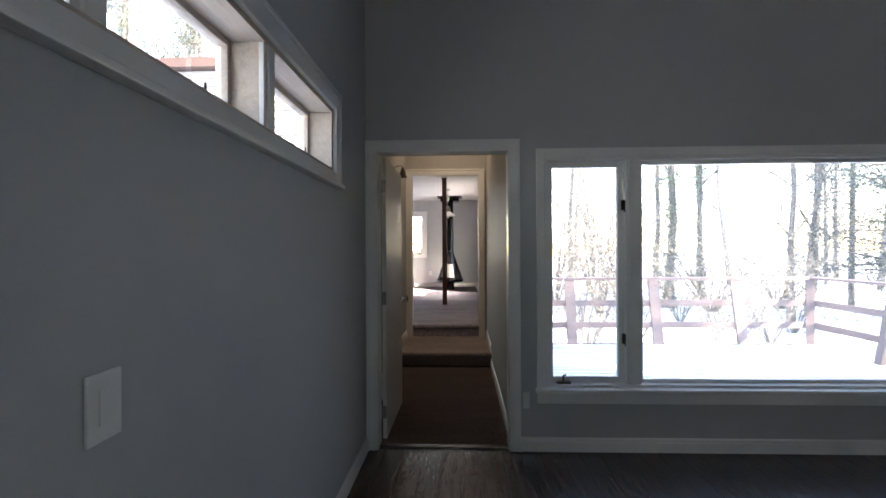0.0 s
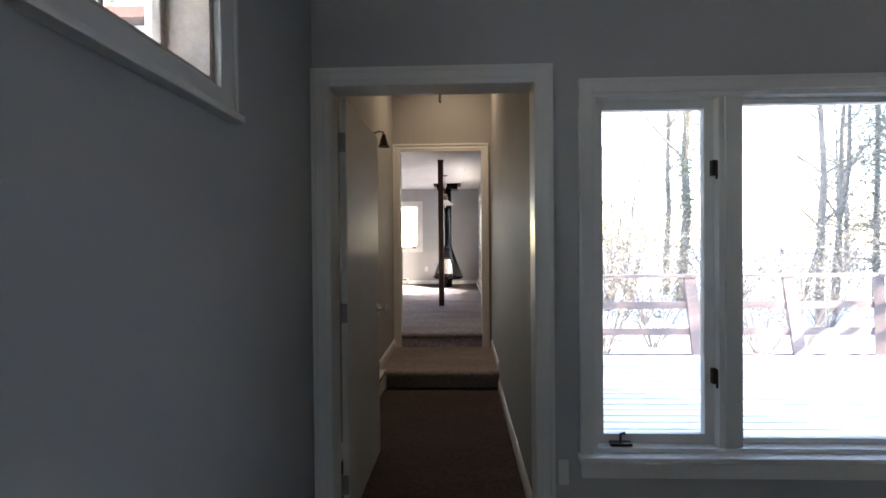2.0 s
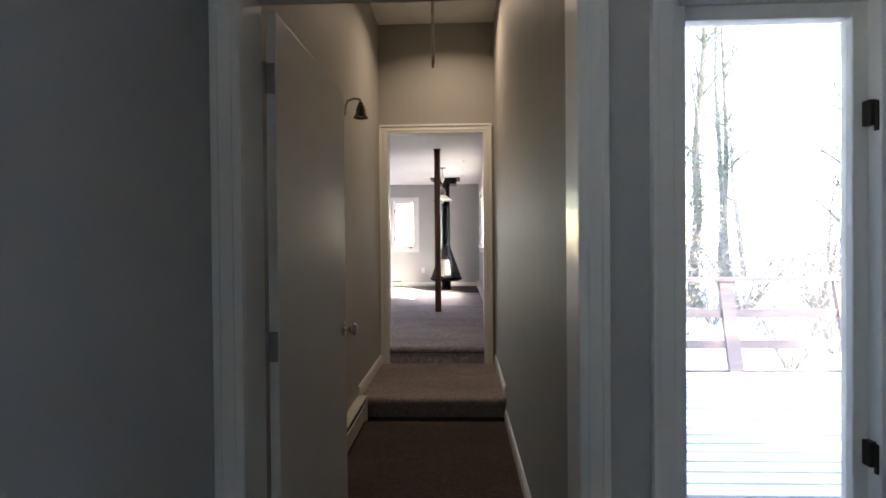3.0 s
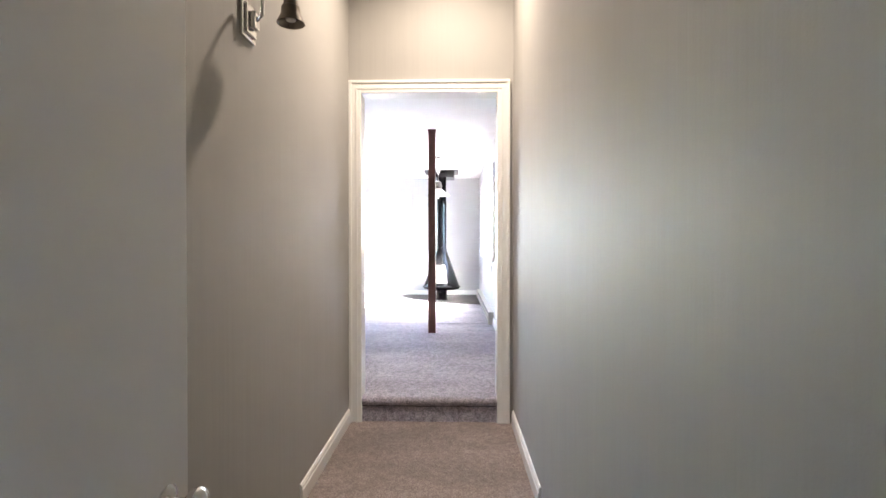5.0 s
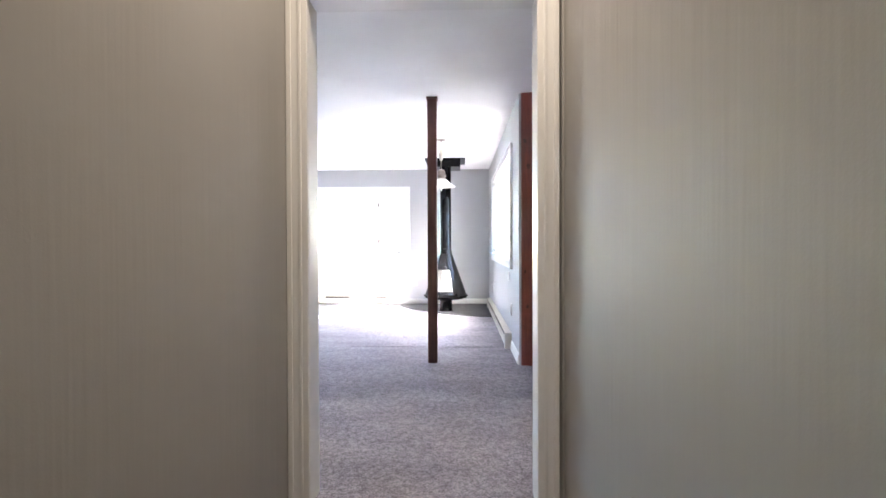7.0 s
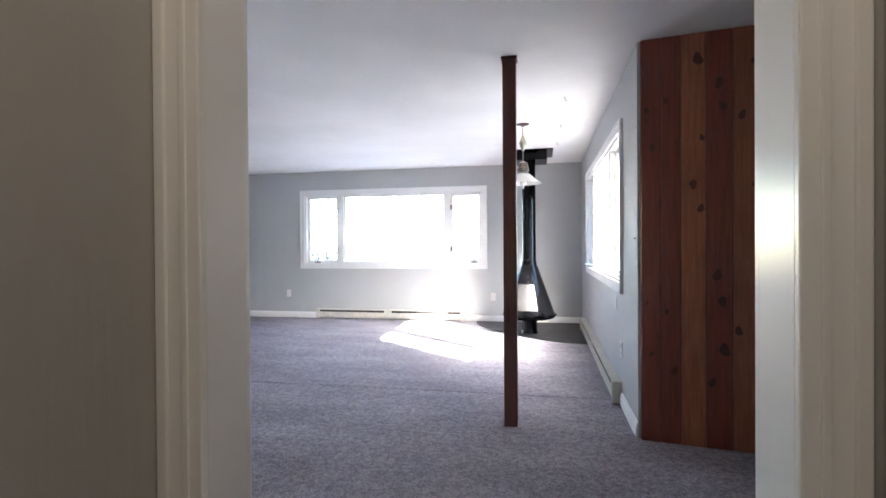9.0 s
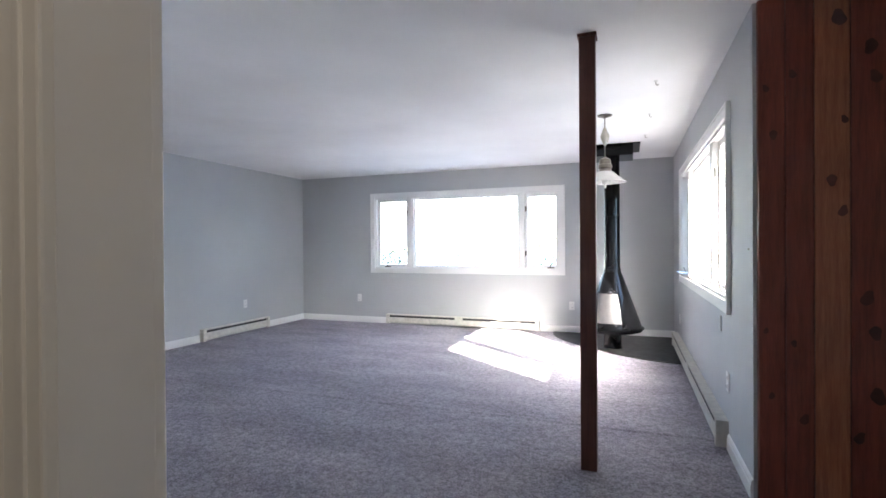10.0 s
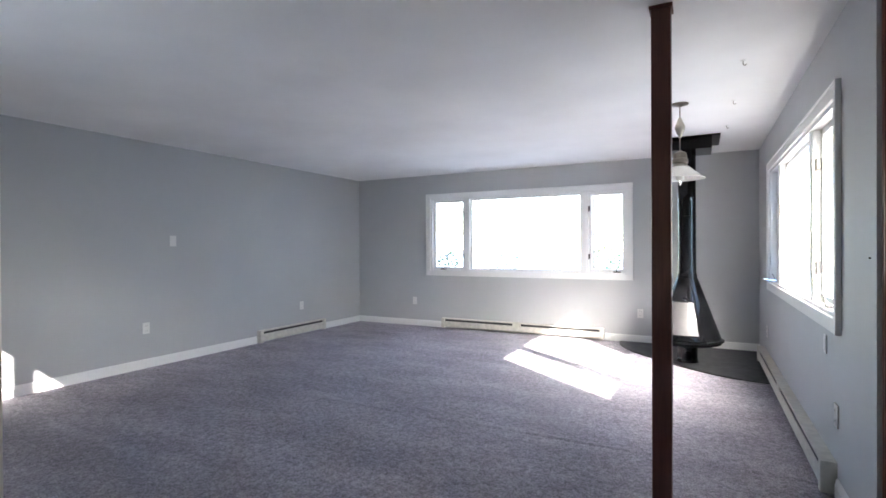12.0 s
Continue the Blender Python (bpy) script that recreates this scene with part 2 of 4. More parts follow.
def tube(bm, pts, radii, segs=8):
    """A tapered tube along points."""
    pts = [Vector(p) for p in pts]
    rings = []
    for i, p in enumerate(pts):
        d = (pts[min(i + 1, len(pts) - 1)] - pts[max(i - 1, 0)]).normalized()
        side = d.cross(Vector((0.31, 0.17, 0.93)))
        if side.length < 0.05:
            side = d.cross(Vector((1, 0, 0)))
        side.normalize()
        up = d.cross(side)
        r = radii[i] if isinstance(radii, (list, tuple)) else radii
        rings.append([bm.verts.new(p + (side * math.cos(2 * math.pi * k / segs) + up * math.sin(2 * math.pi * k / segs)) * r) for k in range(segs)])
    for a, c in zip(rings, rings[1:]):
        for k in range(segs):
            j = (k + 1) % segs
            bm.faces.new((a[k], a[j], c[j], c[k]))
    bm.faces.new(rings[0][::-1])
    bm.faces.new(rings[-1])
    return bm


def mesh_of(name, bm, mat, smooth=False, sharp=40):
    me = bpy.data.meshes.new(name)
    bmesh.ops.recalc_face_normals(bm, faces=bm.faces)
    bm.to_mesh(me)
    bm.free()
    me.materials.append(mat)
    if smooth:
        me.shade_smooth()
        me.set_sharp_from_angle(angle=radians(sharp))
    return me


def part(name, bm, mat, parent, label="", smooth=False, sharp=40):
    ob = new(name, mesh_of(name, bm, mat, smooth, sharp))
    ob.parent = parent
    if parent.parent is None:
        ob.matrix_parent_inverse = parent.matrix_basis.inverted()
    if label:
        tagged(ob, label)
    return ob


def thing(name, at, label, category, group="", kind=""):
    ob = new(name)
    ob.matrix_basis = Matrix.Translation(at)
    ob.empty_display_size = 0.1
    return tagged(ob, label, category, group, kind)


def structure(name, bm, mat, label, category, smooth=False):
    return tagged(new(name, mesh_of(name, bm, mat, smooth)), label, category, "", "structure")


def wall_bm(along, u0, u1, v0, v1, z0, z1, holes=()):
    """A wall along 'x' or 'y' with rectangular openings (ua, ub, za, zb) right through it."""
    bm = bmesh.new()
    cuts = sorted({u0, u1, *[h[0] for h in holes], *[h[1] for h in holes]})
    for a, c in zip(cuts, cuts[1:]):
        mid = (a + c) / 2
        gaps = sorted((h[2], h[3]) for h in holes if h[0] < mid < h[1])
        z = z0
        for g0, g1 in gaps + [(z1, z1)]:
            if g0 - z > 1e-4:
                box(bm, *((a, c, v0, v1) if along == 'x' else (v0, v1, a, c)), z, g0)
            z = g1
    return bm


# ---- the plan, in metres ----
ROOM_L, ROOM_R, ROOM_BACK, ROOM_FRONT = -0.64, 4.30, -2.50, 3.07
HALL_L, HALL_R, HALL_END, HALL_TOP = -0.75, 0.355, 6.545, 3.43
LIV_L, LIV_R, LIV_NEAR, LIV_FAR = -5.29, 0.462, 6.655, 13.355
ALCOVE_R, SEAM_Y = 1.17, 9.69
LANDING, FLOOR, TOP = 0.17, 0.335, 2.70
T = 0.13
T_THICK = 0.17                                     # the bedroom wall with the strip window

# ---- walls ----
W1 = (0.575, 3.735, 0.43, 1.985)
CLER = (-1.20, 2.19, 1.76, 2.085)
D1 = (-0.580, 0.348, 0.0, 2.05)
D2 = (-0.684, 0.267, 0.0, 2.402)
W2 = (-3.905, -1.0, 1.21, 2.325)
W3 = (9.56, 12.29, 1.22, 2.31)
W4 = (-3.60, -2.20, 1.85, 2.52)
# unseen window, added to brighten the bedroom's front wall
FILL_W = (-0.45, 0.45, 1.40, 1.95)
structure("wall_1", wall_bm('y', ROOM_BACK, ROOM_FRONT, ROOM_L - T_THICK, ROOM_L, -0.1, 3.5, [CLER]), GREY_WALL, "grey painted wall with a high strip of windows", "wall")
structure("wall_2", wall_bm('x', ROOM_L - T, ROOM_R + T, ROOM_FRONT, ROOM_FRONT + T, -0.1, 3.5, [D1, W1]), GREY_WALL, "grey painted wall with a doorway and a wide window", "wall")
structure("wall_3", wall_bm('y', ROOM_BACK, ROOM_FRONT, ROOM_R, ROOM_R + T, -0.1, 3.5), GREY_WALL, "plain grey painted side wall", "wall")
structure("wall_4", wall_bm('x', ROOM_L - T, ROOM_R + T, ROOM_BACK - T, ROOM_BACK, -0.1, 3.5, [FILL_W]), GREY_WALL, "grey painted back wall with an added fill window", "wall")
structure("wall_5", wall_bm('y', ROOM_FRONT + T, HALL_END, HALL_L - T, HALL_L, -0.1, HALL_TOP), HALL_WALL, "greige semi-gloss hall wall beside the open door", "wall")
structure("wall_6", wall_bm('y', ROOM_FRONT + T, HALL_END, HALL_R, HALL_R + T, -0.1, HALL_TOP), HALL_WALL, "greige semi-gloss hall wall", "wall")
# the wall between hall and living room: a greige skin on the hall side, grey on the other
structure("wall_7", wall_bm('x', LIV_L - T, 1.25, HALL_END + 0.012, LIV_NEAR, -0.1, 3.9, [D2, W4]), GREY_WALL, "grey wall with the doorway to the hall", "wall")
structure("wall_8", wall_bm('x', HALL_L, HALL_R, HALL_END, HALL_END + 0.012, LANDING - 0.02, HALL_TOP, [D2]), HALL_WALL, "greige end wall of the hall above the doorway", "wall")
structure("wall_9", wall_bm('x', LIV_L - T, LIV_R + T, LIV_FAR, LIV_FAR + T, -0.1, 2.8, [W2]), GREY_WALL, "grey living room wall with a wide window", "wall")
structure("wall_10", wall_bm('y', LIV_NEAR, LIV_FAR, LIV_L - T, LIV_L, -0.1, 2.8), GREY_WALL, "grey living room wall with outlets and a heater", "wall")
structure("wall_11", wall_bm('y', 8.94, LIV_FAR, LIV_R, LIV_R + T, -0.1, 2.8, [W3]), GREY_WALL, "grey living room wall with a sunny window", "wall")
structure("wall_12", wall_bm('y', LIV_NEAR, 8.94, ALCOVE_R, 1.25, -0.1, 2.8), GREY_WALL, "grey wall of the alcove beside the hall door", "wall")
structure("ceiling_1", boxes((ROOM_L - T, ROOM_R + T, ROOM_BACK - T, ROOM_FRONT + T, 3.5, 3.6)), CEILING, "white painted bedroom ceiling", "ceiling")
structure("ceiling_2", boxes((HALL_L - T, HALL_R + T, ROOM_FRONT + T, HALL_END, HALL_TOP, 3.46)), CEILING, "white painted hall ceiling", "ceiling")
structure("ceiling_3", boxes((LIV_L - T, 1.25, LIV_NEAR, 8.94, TOP, 2.80), (LIV_L - T, LIV_R + T, 8.94, LIV_FAR + T, TOP, 2.80)), CEILING, "white painted living room ceiling", "ceiling")
# unseen eave, added to hold skylight off the carpet by window_3
structure("added_eave_1", boxes((LIV_R + T, LIV_R + T + 0.54, 8.95, LIV_FAR + 0.3, 2.74, 2.80)), FASCIA, "brown unseen eave added to cut skylight at the sunny window", "eave")
structure("roof_1", boxes((LIV_L - 0.35, 1.4, HALL_END - 0.25, LIV_FAR + 0.2, 3.88, 3.95)), FASCIA, "flat brown roof over the living room", "roof")
structure("roof_2", boxes((ROOM_L - 0.35, ROOM_R + 0.4, ROOM_BACK - 0.4, ROOM_FRONT + 0.3, 3.61, 3.72), (HALL_L - T, HALL_R + T, ROOM_FRONT + 0.3, HALL_END - 0.25, 3.461, 3.49)), FASCIA, "flat brown roof over bedroom and hall", "roof")


# ---- floors ----
def carpet_run(name, mat, x0, x1, profile, label, nx=24, fuzz=0.004):
    """A carpet laid over a profile of (y, z) points, with an uneven pile at its edges."""
    bm = bmesh.new()
    rows = [[bm.verts.new((x0 + (x1 - x0) * i / nx, y + fuzz * noise.noise((i * 0.9, y * 7, z * 9)), z + fuzz * noise.noise((i * 1.3, y * 5, z * 5 + 4)))) for i in range(nx + 1)] for y, z in profile]
    for a, c in zip(rows, rows[1:]):
        for i in range(nx):
            bm.faces.new((a[i], a[i + 1], c[i + 1], c[i]))
    return structure(name, bm, mat, label, "carpet", True)


def nosing(y, z, r=0.03, n=7):
    return [(y + r - r * math.sin(math.pi / 2 + math.pi / 2 * 0) * 0 - r * math.cos(a), z - r + r * math.sin(a)) for a in [(-0.5 + k / n) * math.pi for k in range(n + 1)]]


def run(y0, y1, z, n):
    return [(y0 + (y1 - y0) * k / n, z) for k in range(n + 1)]


carpet_run("floor_2", HALL_CARPET, HALL_L, HALL_R,
           [(5.535, 0.0), (5.535, 0.05), (5.535, 0.105)] + nosing(5.455, LANDING) + run(5.52, 6.575, LANDING, 12), "brown taupe carpet over the hall landing and its step")
carpet_run("floor_6", SHADED_CARPET, HALL_L, HALL_R, run(3.135, 5.54, 0.004, 30), "brown hall carpet, its colour darkened for the dim lower hall")
carpet_run("floor_3", LIVING_CARPET, -0.668, 0.251,
           [(6.552, LANDING - 0.02), (6.552, 0.20), (6.55, 0.27)] + nosing(6.536, FLOOR) + run(6.58, LIV_NEAR, FLOOR, 3), "carpeted step up through the doorway")
bm = bmesh.new()
ys = sorted({round(LIV_NEAR + (LIV_FAR - LIV_NEAR) * k / 70, 4) for k in range(71)} | {round(SEAM_Y + 0.008 * k, 4) for k in range(-9, 10)})
rows = []
for y in ys:
    row = []
    for k in range(71):
        x = LIV_L + (ALCOVE_R - LIV_L) * k / 70
        off = y - SEAM_Y
        bend = (0.004 * x + 0.012 * noise.noise((x * 1.3, 3.1, 0))) * math.exp(-(off / 0.5) ** 2) if LIV_NEAR < y < LIV_FAR else 0
        z = FLOOR + 0.002 * noise.noise((x * 1.7, y * 1.7, 0.6)) - 0.001
        z += 0.004 * math.exp(-((off - 0.022) / 0.022) ** 2) - 0.005 * math.exp(-((off + 0.008) / 0.010) ** 2)
        row.append(bm.verts.new((x, y + bend, z)))
    rows.append(row)
for p, q in zip(rows, rows[1:]):
    for k in range(70):
        bm.faces.new((p[k], p[k + 1], q[k + 1], q[k]))
structure("floor_4", bm, LIVING_CARPET, "mauve-grey cut pile carpet with a faint seam", "carpet", True)
structure("floor_5", boxes((LIV_L - T, 1.25, HALL_END + 0.012, LIV_FAR + T, -0.1, FLOOR - 0.02)), SLATE, "floor base under the living room", "floor")
floor = structure("floor_1", boxes((ROOM_L, ROOM_R, ROOM_BACK, 3.135, -0.1, -0.012)), SLOT, "dark laminate plank floor", "floor")
structure("threshold_1", boxes((-0.560, 0.328, 3.105, 3.155, -0.01, 0.010), bev=0.004), DARK_PLANK, "dark strip between plank floor and carpet", "threshold")


# ---- trim ----
def base_bm(along, u0, u1, v, z, out, h=0.095):
    """A skirting board with a stepped top; it stands out from the wall at v towards 'out' (+1 or -1)."""
    bm = bmesh.new()
    prof = [(0.0, 0.0), (0.014, 0.0), (0.014, h * 0.68), (0.010, h * 0.74), (0.011, h * 0.86), (0.005, h * 0.97), (0.0, h)]
    ends = []
    for u in (u0, u1):
        ends.append([bm.verts.new((u, v + out * d, z + q) if along == 'x' else (v + out * d, u, z + q)) for d, q in prof])
    n = len(prof)
    for i in range(n):
        j = (i + 1) % n
        bm.faces.new((ends[0][i], ends[0][j], ends[1][j], ends[1][i]))
    bm.faces.new(ends[0])
    bm.faces.new(ends[1])
    return bm


def base(n, *a, mat=None, h=0.095):
    structure("baseboard_%d" % n, base_bm(*a, h=h), mat or TRIM, "white painted skirting board", "baseboard")


base(1, 'y', ROOM_BACK, ROOM_FRONT, ROOM_L, 0, 1)
base(2, 'x', 0.408, ROOM_R, ROOM_FRONT, 0, -1)
base(3, 'y', 3.20, 5.47, HALL_R, 0, -1, mat=CREAM_TRIM)
base(4, 'y', 3.20, 4.12, HALL_L, 0, 1, mat=CREAM_TRIM)
base(5, 'y', 5.46, 6.52, HALL_R, LANDING, -1, mat=CREAM_TRIM)
base(6, 'y', 5.46, 6.52, HALL_L, LANDING, 1, mat=CREAM_TRIM)
base(7, 'x', LIV_L, -3.70, LIV_FAR, FLOOR, -1)
base(8, 'x', -1.28, LIV_R, LIV_FAR, FLOOR, -1)
base(9, 'y', LIV_NEAR, 11.14, LIV_L, FLOOR, 1)
base(10, 'y', 12.43, LIV_FAR, LIV_L, FLOOR, 1)
base(11, 'y', 8.94, 9.56, LIV_R, FLOOR, -1)
base(12, 'y', 12.84, LIV_FAR, LIV_R, FLOOR, -1)


def casing_bm(x0, x1, y, z0, z1, w, out, d=0.018):
    """A door casing of two uprights and a head, with a raised outer band."""
    bm = bmesh.new()
    for a, c, q0, q1 in ((x0 - w, x0, z0, z1 + w), (x1, x1 + w, z0, z1 + w), (x0, x1, z1, z1 + w)):
        ya, yb = sorted((y, y + out * d))
        box(bm, a, c, ya, yb, q0, q1, bev=0.004)
    for a, c, q0, q1 in ((x0 - w - 0.002, x0 - w + 0.018, z0, z1 + w + 0.002), (x1 + w - 0.018, x1 + w + 0.002, z0, z1 + w + 0.002), (x0 - w + 0.018, x1 + w - 0.018, z1 + w - 0.018, z1 + w + 0.002)):
        ya, yb = sorted((y, y + out * (d + 0.007)))
        box(bm, a, c, ya, yb, q0, q1, bev=0.003)
    for a, c, q0, q1 in ((x0 - w * 0.45, x0 - w * 0.30, z0, z1 + w * 0.30), (x1 + w * 0.30, x1 + w * 0.45, z0, z1 + w * 0.30), (x0 - w * 0.45, x1 + w * 0.45, z1 + w * 0.30, z1 + w * 0.45)):
        ya, yb = sorted((y, y + out * (d + 0.004)))
        box(bm, a, c, ya, yb, q0, q1, bev=0.002)
    return bm


def jamb_bm(x0, x1, y0, y1, z0, z1, t=0.02):
    return boxes((x0 - t, x0, y0, y1, z0, z1 + t), (x1, x1 + t, y0, y1, z0, z1 + t), (x0, x1, y0, y1, z1, z1 + t))


structure("trim_1", casing_bm(-0.560, 0.328, ROOM_FRONT, 0, 2.03, 0.078, -1), TRIM, "white painted casing of the bedroom doorway", "door casing")
structure("trim_2", jamb_bm(-0.560, 0.328, ROOM_FRONT - 0.002, ROOM_FRONT + T + 0.002, 0, 2.03), TRIM, "white gloss lining of the bedroom doorway", "door lining")
structure("trim_3", casing_bm(-0.664, 0.247, HALL_END, LANDING, 2.382, 0.082, -1), CREAM_TRIM, "cream casing of the living room doorway", "door casing")
structure("trim_4", jamb_bm(-0.664, 0.247, HALL_END - 0.002, LIV_NEAR + 0.002, LANDING, 2.382), TRIM, "white gloss lining of the living room doorway", "door lining")
structure("trim_5", casing_bm(-0.664, 0.247, LIV_NEAR, FLOOR, 2.382, 0.082, 1, 0.021), TRIM, "white casing on the living room side", "door casing")


# ---- windows ----
def window(name, m, u0, u1, z0, z1, bars, opening, label, reveal=None, casing=0.075, stool=False, foot=None, stop=0.026, sash_mat=None, hinge_mat=None, cranks=(), pane_mat=None, deep=(0.012, T), thick=T, glazed=0.055, latches=()):
    """A window in a hole u0..u1, z0..z1 of a wall: u along it, the second axis outwards. bars: (centre, width) of the mullions;
    opening: which lights are casements, and on which side their hinges sit."""
    win = thing(name, m @ Vector(((u0 + u1) / 2, 0, z0)), label, "window", "", "structure")
    reveal, sash_mat, hinge_mat = reveal or TRIM, sash_mat or TRIM, hinge_mat or BRONZE

    def put(nm, bm, mat, parent=win, lab="", smooth=False):
        bm.transform(m)
        return part(nm, bm, mat, parent, lab, smooth)

    c, d = casing, 0.02
    foot = 0 if stool else (c if foot is None else foot)
    bm = bmesh.new()
    for r in ((u0 - c, u0, z0 - foot, z1 + c), (u1, u1 + c, z0 - foot, z1 + c), (u0, u1, z1, z1 + c)) + (() if stool else ((u0, u1, z0 - foot, z0),)):
        box(bm, r[0], r[1], -d, 0, r[2], r[3], bev=0.004)
    for r in ((u0 - c - 0.002, u0 - c + 0.014, z0 - foot + 0.001, z1 + c + 0.002), (u1 + c - 0.014, u1 + c + 0.002, z0 - foot + 0.001, z1 + c + 0.002), (u0 - c + 0.014, u1 + c - 0.014, z1 + c - 0.014, z1 + c + 0.002)):
        box(bm, r[0], r[1], -d - 0.006, 0, r[2], r[3], bev=0.003)
    put("window_frame", bm, TRIM)
    if stool:
        put("window_sill", boxes((u0 - c - 0.012, u1 + c + 0.012, -0.055, 0.03, z0 - 0.026, z0), bev=0.006), TRIM)
        put("apron", boxes((u0 - c, u1 + c, -0.018, 0, z0 - 0.105, z0 - 0.026), bev=0.004), TRIM)
    put("lining", boxes((u0, u0 + 0.02, 0, thick, z0, z1), (u1 - 0.02, u1, 0, thick, z0, z1), (u0 + 0.02, u1 - 0.02, 0, thick, z1 - 0.02, z1), (u0 + 0.02, u1 - 0.02, 0, thick, z0, z0 + 0.02)), reveal)
    edges = [u0 + 0.02]
    for cu, w in bars:
        bare = reveal is RAW_WOOD
        if bare:
            put("mullion_side", boxes((cu - w / 2, cu + w / 2, 0.022, thick, z0 + 0.02, z1 - 0.02)), reveal)
        put("mullion", boxes((cu - w / 2, cu + w / 2, deep[0], 0.022 if bare else deep[1], z0 + 0.02, z1 - 0.02), (cu - w / 4, cu + w / 4, deep[0] - 0.008, deep[0] + 0.008, z0 + 0.02, z1 - 0.02), bev=0.003), TRIM)
        edges += [cu - w / 2, cu + w / 2]
    edges.append(u1 - 0.02)
    for k in range(len(edges) // 2):
        a, b = edges[2 * k], edges[2 * k + 1]
        side = opening.get(k, "")
        w = 0.042 if side else stop
        za, zb = z0 + 0.02, z1 - 0.02
        sash = put("sash" if side else "stop", boxes((a, a + w, glazed, glazed + 0.045, za, zb), (b - w, b, glazed, glazed + 0.045, za, zb), (a + w, b - w, glazed, glazed + 0.045, zb - w, zb), (a + w, b - w, glazed, glazed + 0.045, za, za + w), bev=0.004), sash_mat)
        pane = put("pane", boxes((a + w - 0.006, b - w + 0.006, glazed + 0.021, glazed + 0.025, za + w - 0.006, zb - w + 0.006)), pane_mat or GLASS)
        pane.visible_shadow = False
        if side:
            hu = b if side == 'r' else a
            for f in (0.20, 0.80):
                hz = za + (zb - za) * f
                put("hinge", boxes((hu - 0.018, hu + 0.018, 0.028, 0.056, hz - 0.034, hz + 0.034), (hu - 0.006, hu + 0.006, 0.02, 0.032, hz - 0.05, hz + 0.03), bev=0.003), hinge_mat, sash)
    for cu in cranks:
        z = z0 + 0.02
        bm = boxes((cu - 0.045, cu + 0.05, 0.012, 0.05, z, z + 0.016), bev=0.005)
        tube(bm, [(cu, 0.03, z + 0.01), (cu - 0.004, 0.012, z + 0.03), (cu - 0.006, 0.004, z + 0.06), (cu + 0.012, -0.004, z + 0.068)], [0.007, 0.006, 0.005, 0.007], 8)
        put("crank_handle", bm, hinge_mat, win, "dark window crank", True)
    for cu in latches:
        put("latch", boxes((cu - 0.006, cu + 0.006, 0.012, 0.03, z0 + 0.02, z0 + 0.026), (cu - 0.003, cu + 0.003, 0.016, 0.022, z0 + 0.026, z0 + 0.05), bev=0.001), BRONZE)
    return win


M_FRONT = Matrix.Translation((0, ROOM_FRONT, 0))
M_FAR = Matrix.Translation((0, LIV_FAR, 0))
M_RIGHT = Matrix(((0, 1, 0, LIV_R), (-1, 0, 0, 0), (0, 0, 1, 0), (0, 0, 0, 1)))
M_LEFT = Matrix(((0, -1, 0, ROOM_L), (1, 0, 0, 0), (0, 0, 1, 0), (0, 0, 0, 1)))
M_NEAR = Matrix(((-1, 0, 0, 0), (0, -1, 0, LIV_NEAR), (0, 0, 1, 0), (0, 0, 0, 1)))
window("window_1", M_FRONT, *W1, [(1.17, 0.10), (3.14, 0.10)], {0: 'r', 2: 'l'}, "white wide window with a casement and a deck view", casing=0.055, stool=True, cranks=(0.70,), pane_mat=VEIL_GLASS)
window("window_2", M_FAR, *W2, [(-3.295, 0.09), (-1.54, 0.09)], {0: 'r', 2: 'l'}, "white three-light living room window, glaring with daylight", cranks=(-3.70, -1.13))
sunny_window = window("window_3", M_RIGHT, -W3[1], -W3[0], W3[2], W3[3], [(-11.74, 0.09), (-10.30, 0.09)], {0: 'r', 2: 'l'}, "white three-light window letting in the sun", cranks=(-12.1, -9.9), hinge_mat=HINGE)
window("window_4", M_LEFT, *CLER, [(-0.32, 0.09), (0.525, 0.09), (1.36, 0.10)], {}, "high white strip window with bare wooden reveals", reveal=RAW_WOOD, casing=0.09, foot=0.05, stop=0.024, sash_mat=RAW_WOOD, deep=(0.004, T), thick=T_THICK, glazed=0.115, latches=(0.955, 1.80))
window("window_5", M_NEAR, -W4[1], -W4[0], W4[2], W4[3], [(2.705, 0.13)], {}, "high white strip window beside the hall", casing=0.06, stop=0.012, deep=(0.05, 0.10))
window("fill_window", Matrix(((-1, 0, 0, 0), (0, -1, 0, ROOM_BACK), (0, 0, 1, 0), (0, 0, 0, 1))), -FILL_W[1], -FILL_W[0], FILL_W[2], FILL_W[3], [], {}, "small unseen window added to light the bedroom")
# ledge under the strip window
bm = tube(bmesh.new(), [(LIV_R + 0.03, 12.02, 1.25), (LIV_R - 0.01, 12.0, 1.258), (LIV_R - 0.06, 11.97, 1.262), (LIV_R - 0.085, 11.965, 1.272)], [0.008, 0.007, 0.006, 0.009], 8)
part("crank_handle", bm, CHROME, sunny_window, "steel crank standing into the room", True)
structure("trim_6", boxes((ROOM_L, ROOM_L + 0.04, CLER[0] - 0.1, CLER[1] + 0.1, CLER[2] - 0.073, CLER[2] - 0.052), bev=0.004), TRIM, "thin white ledge under the strip window", "trim")


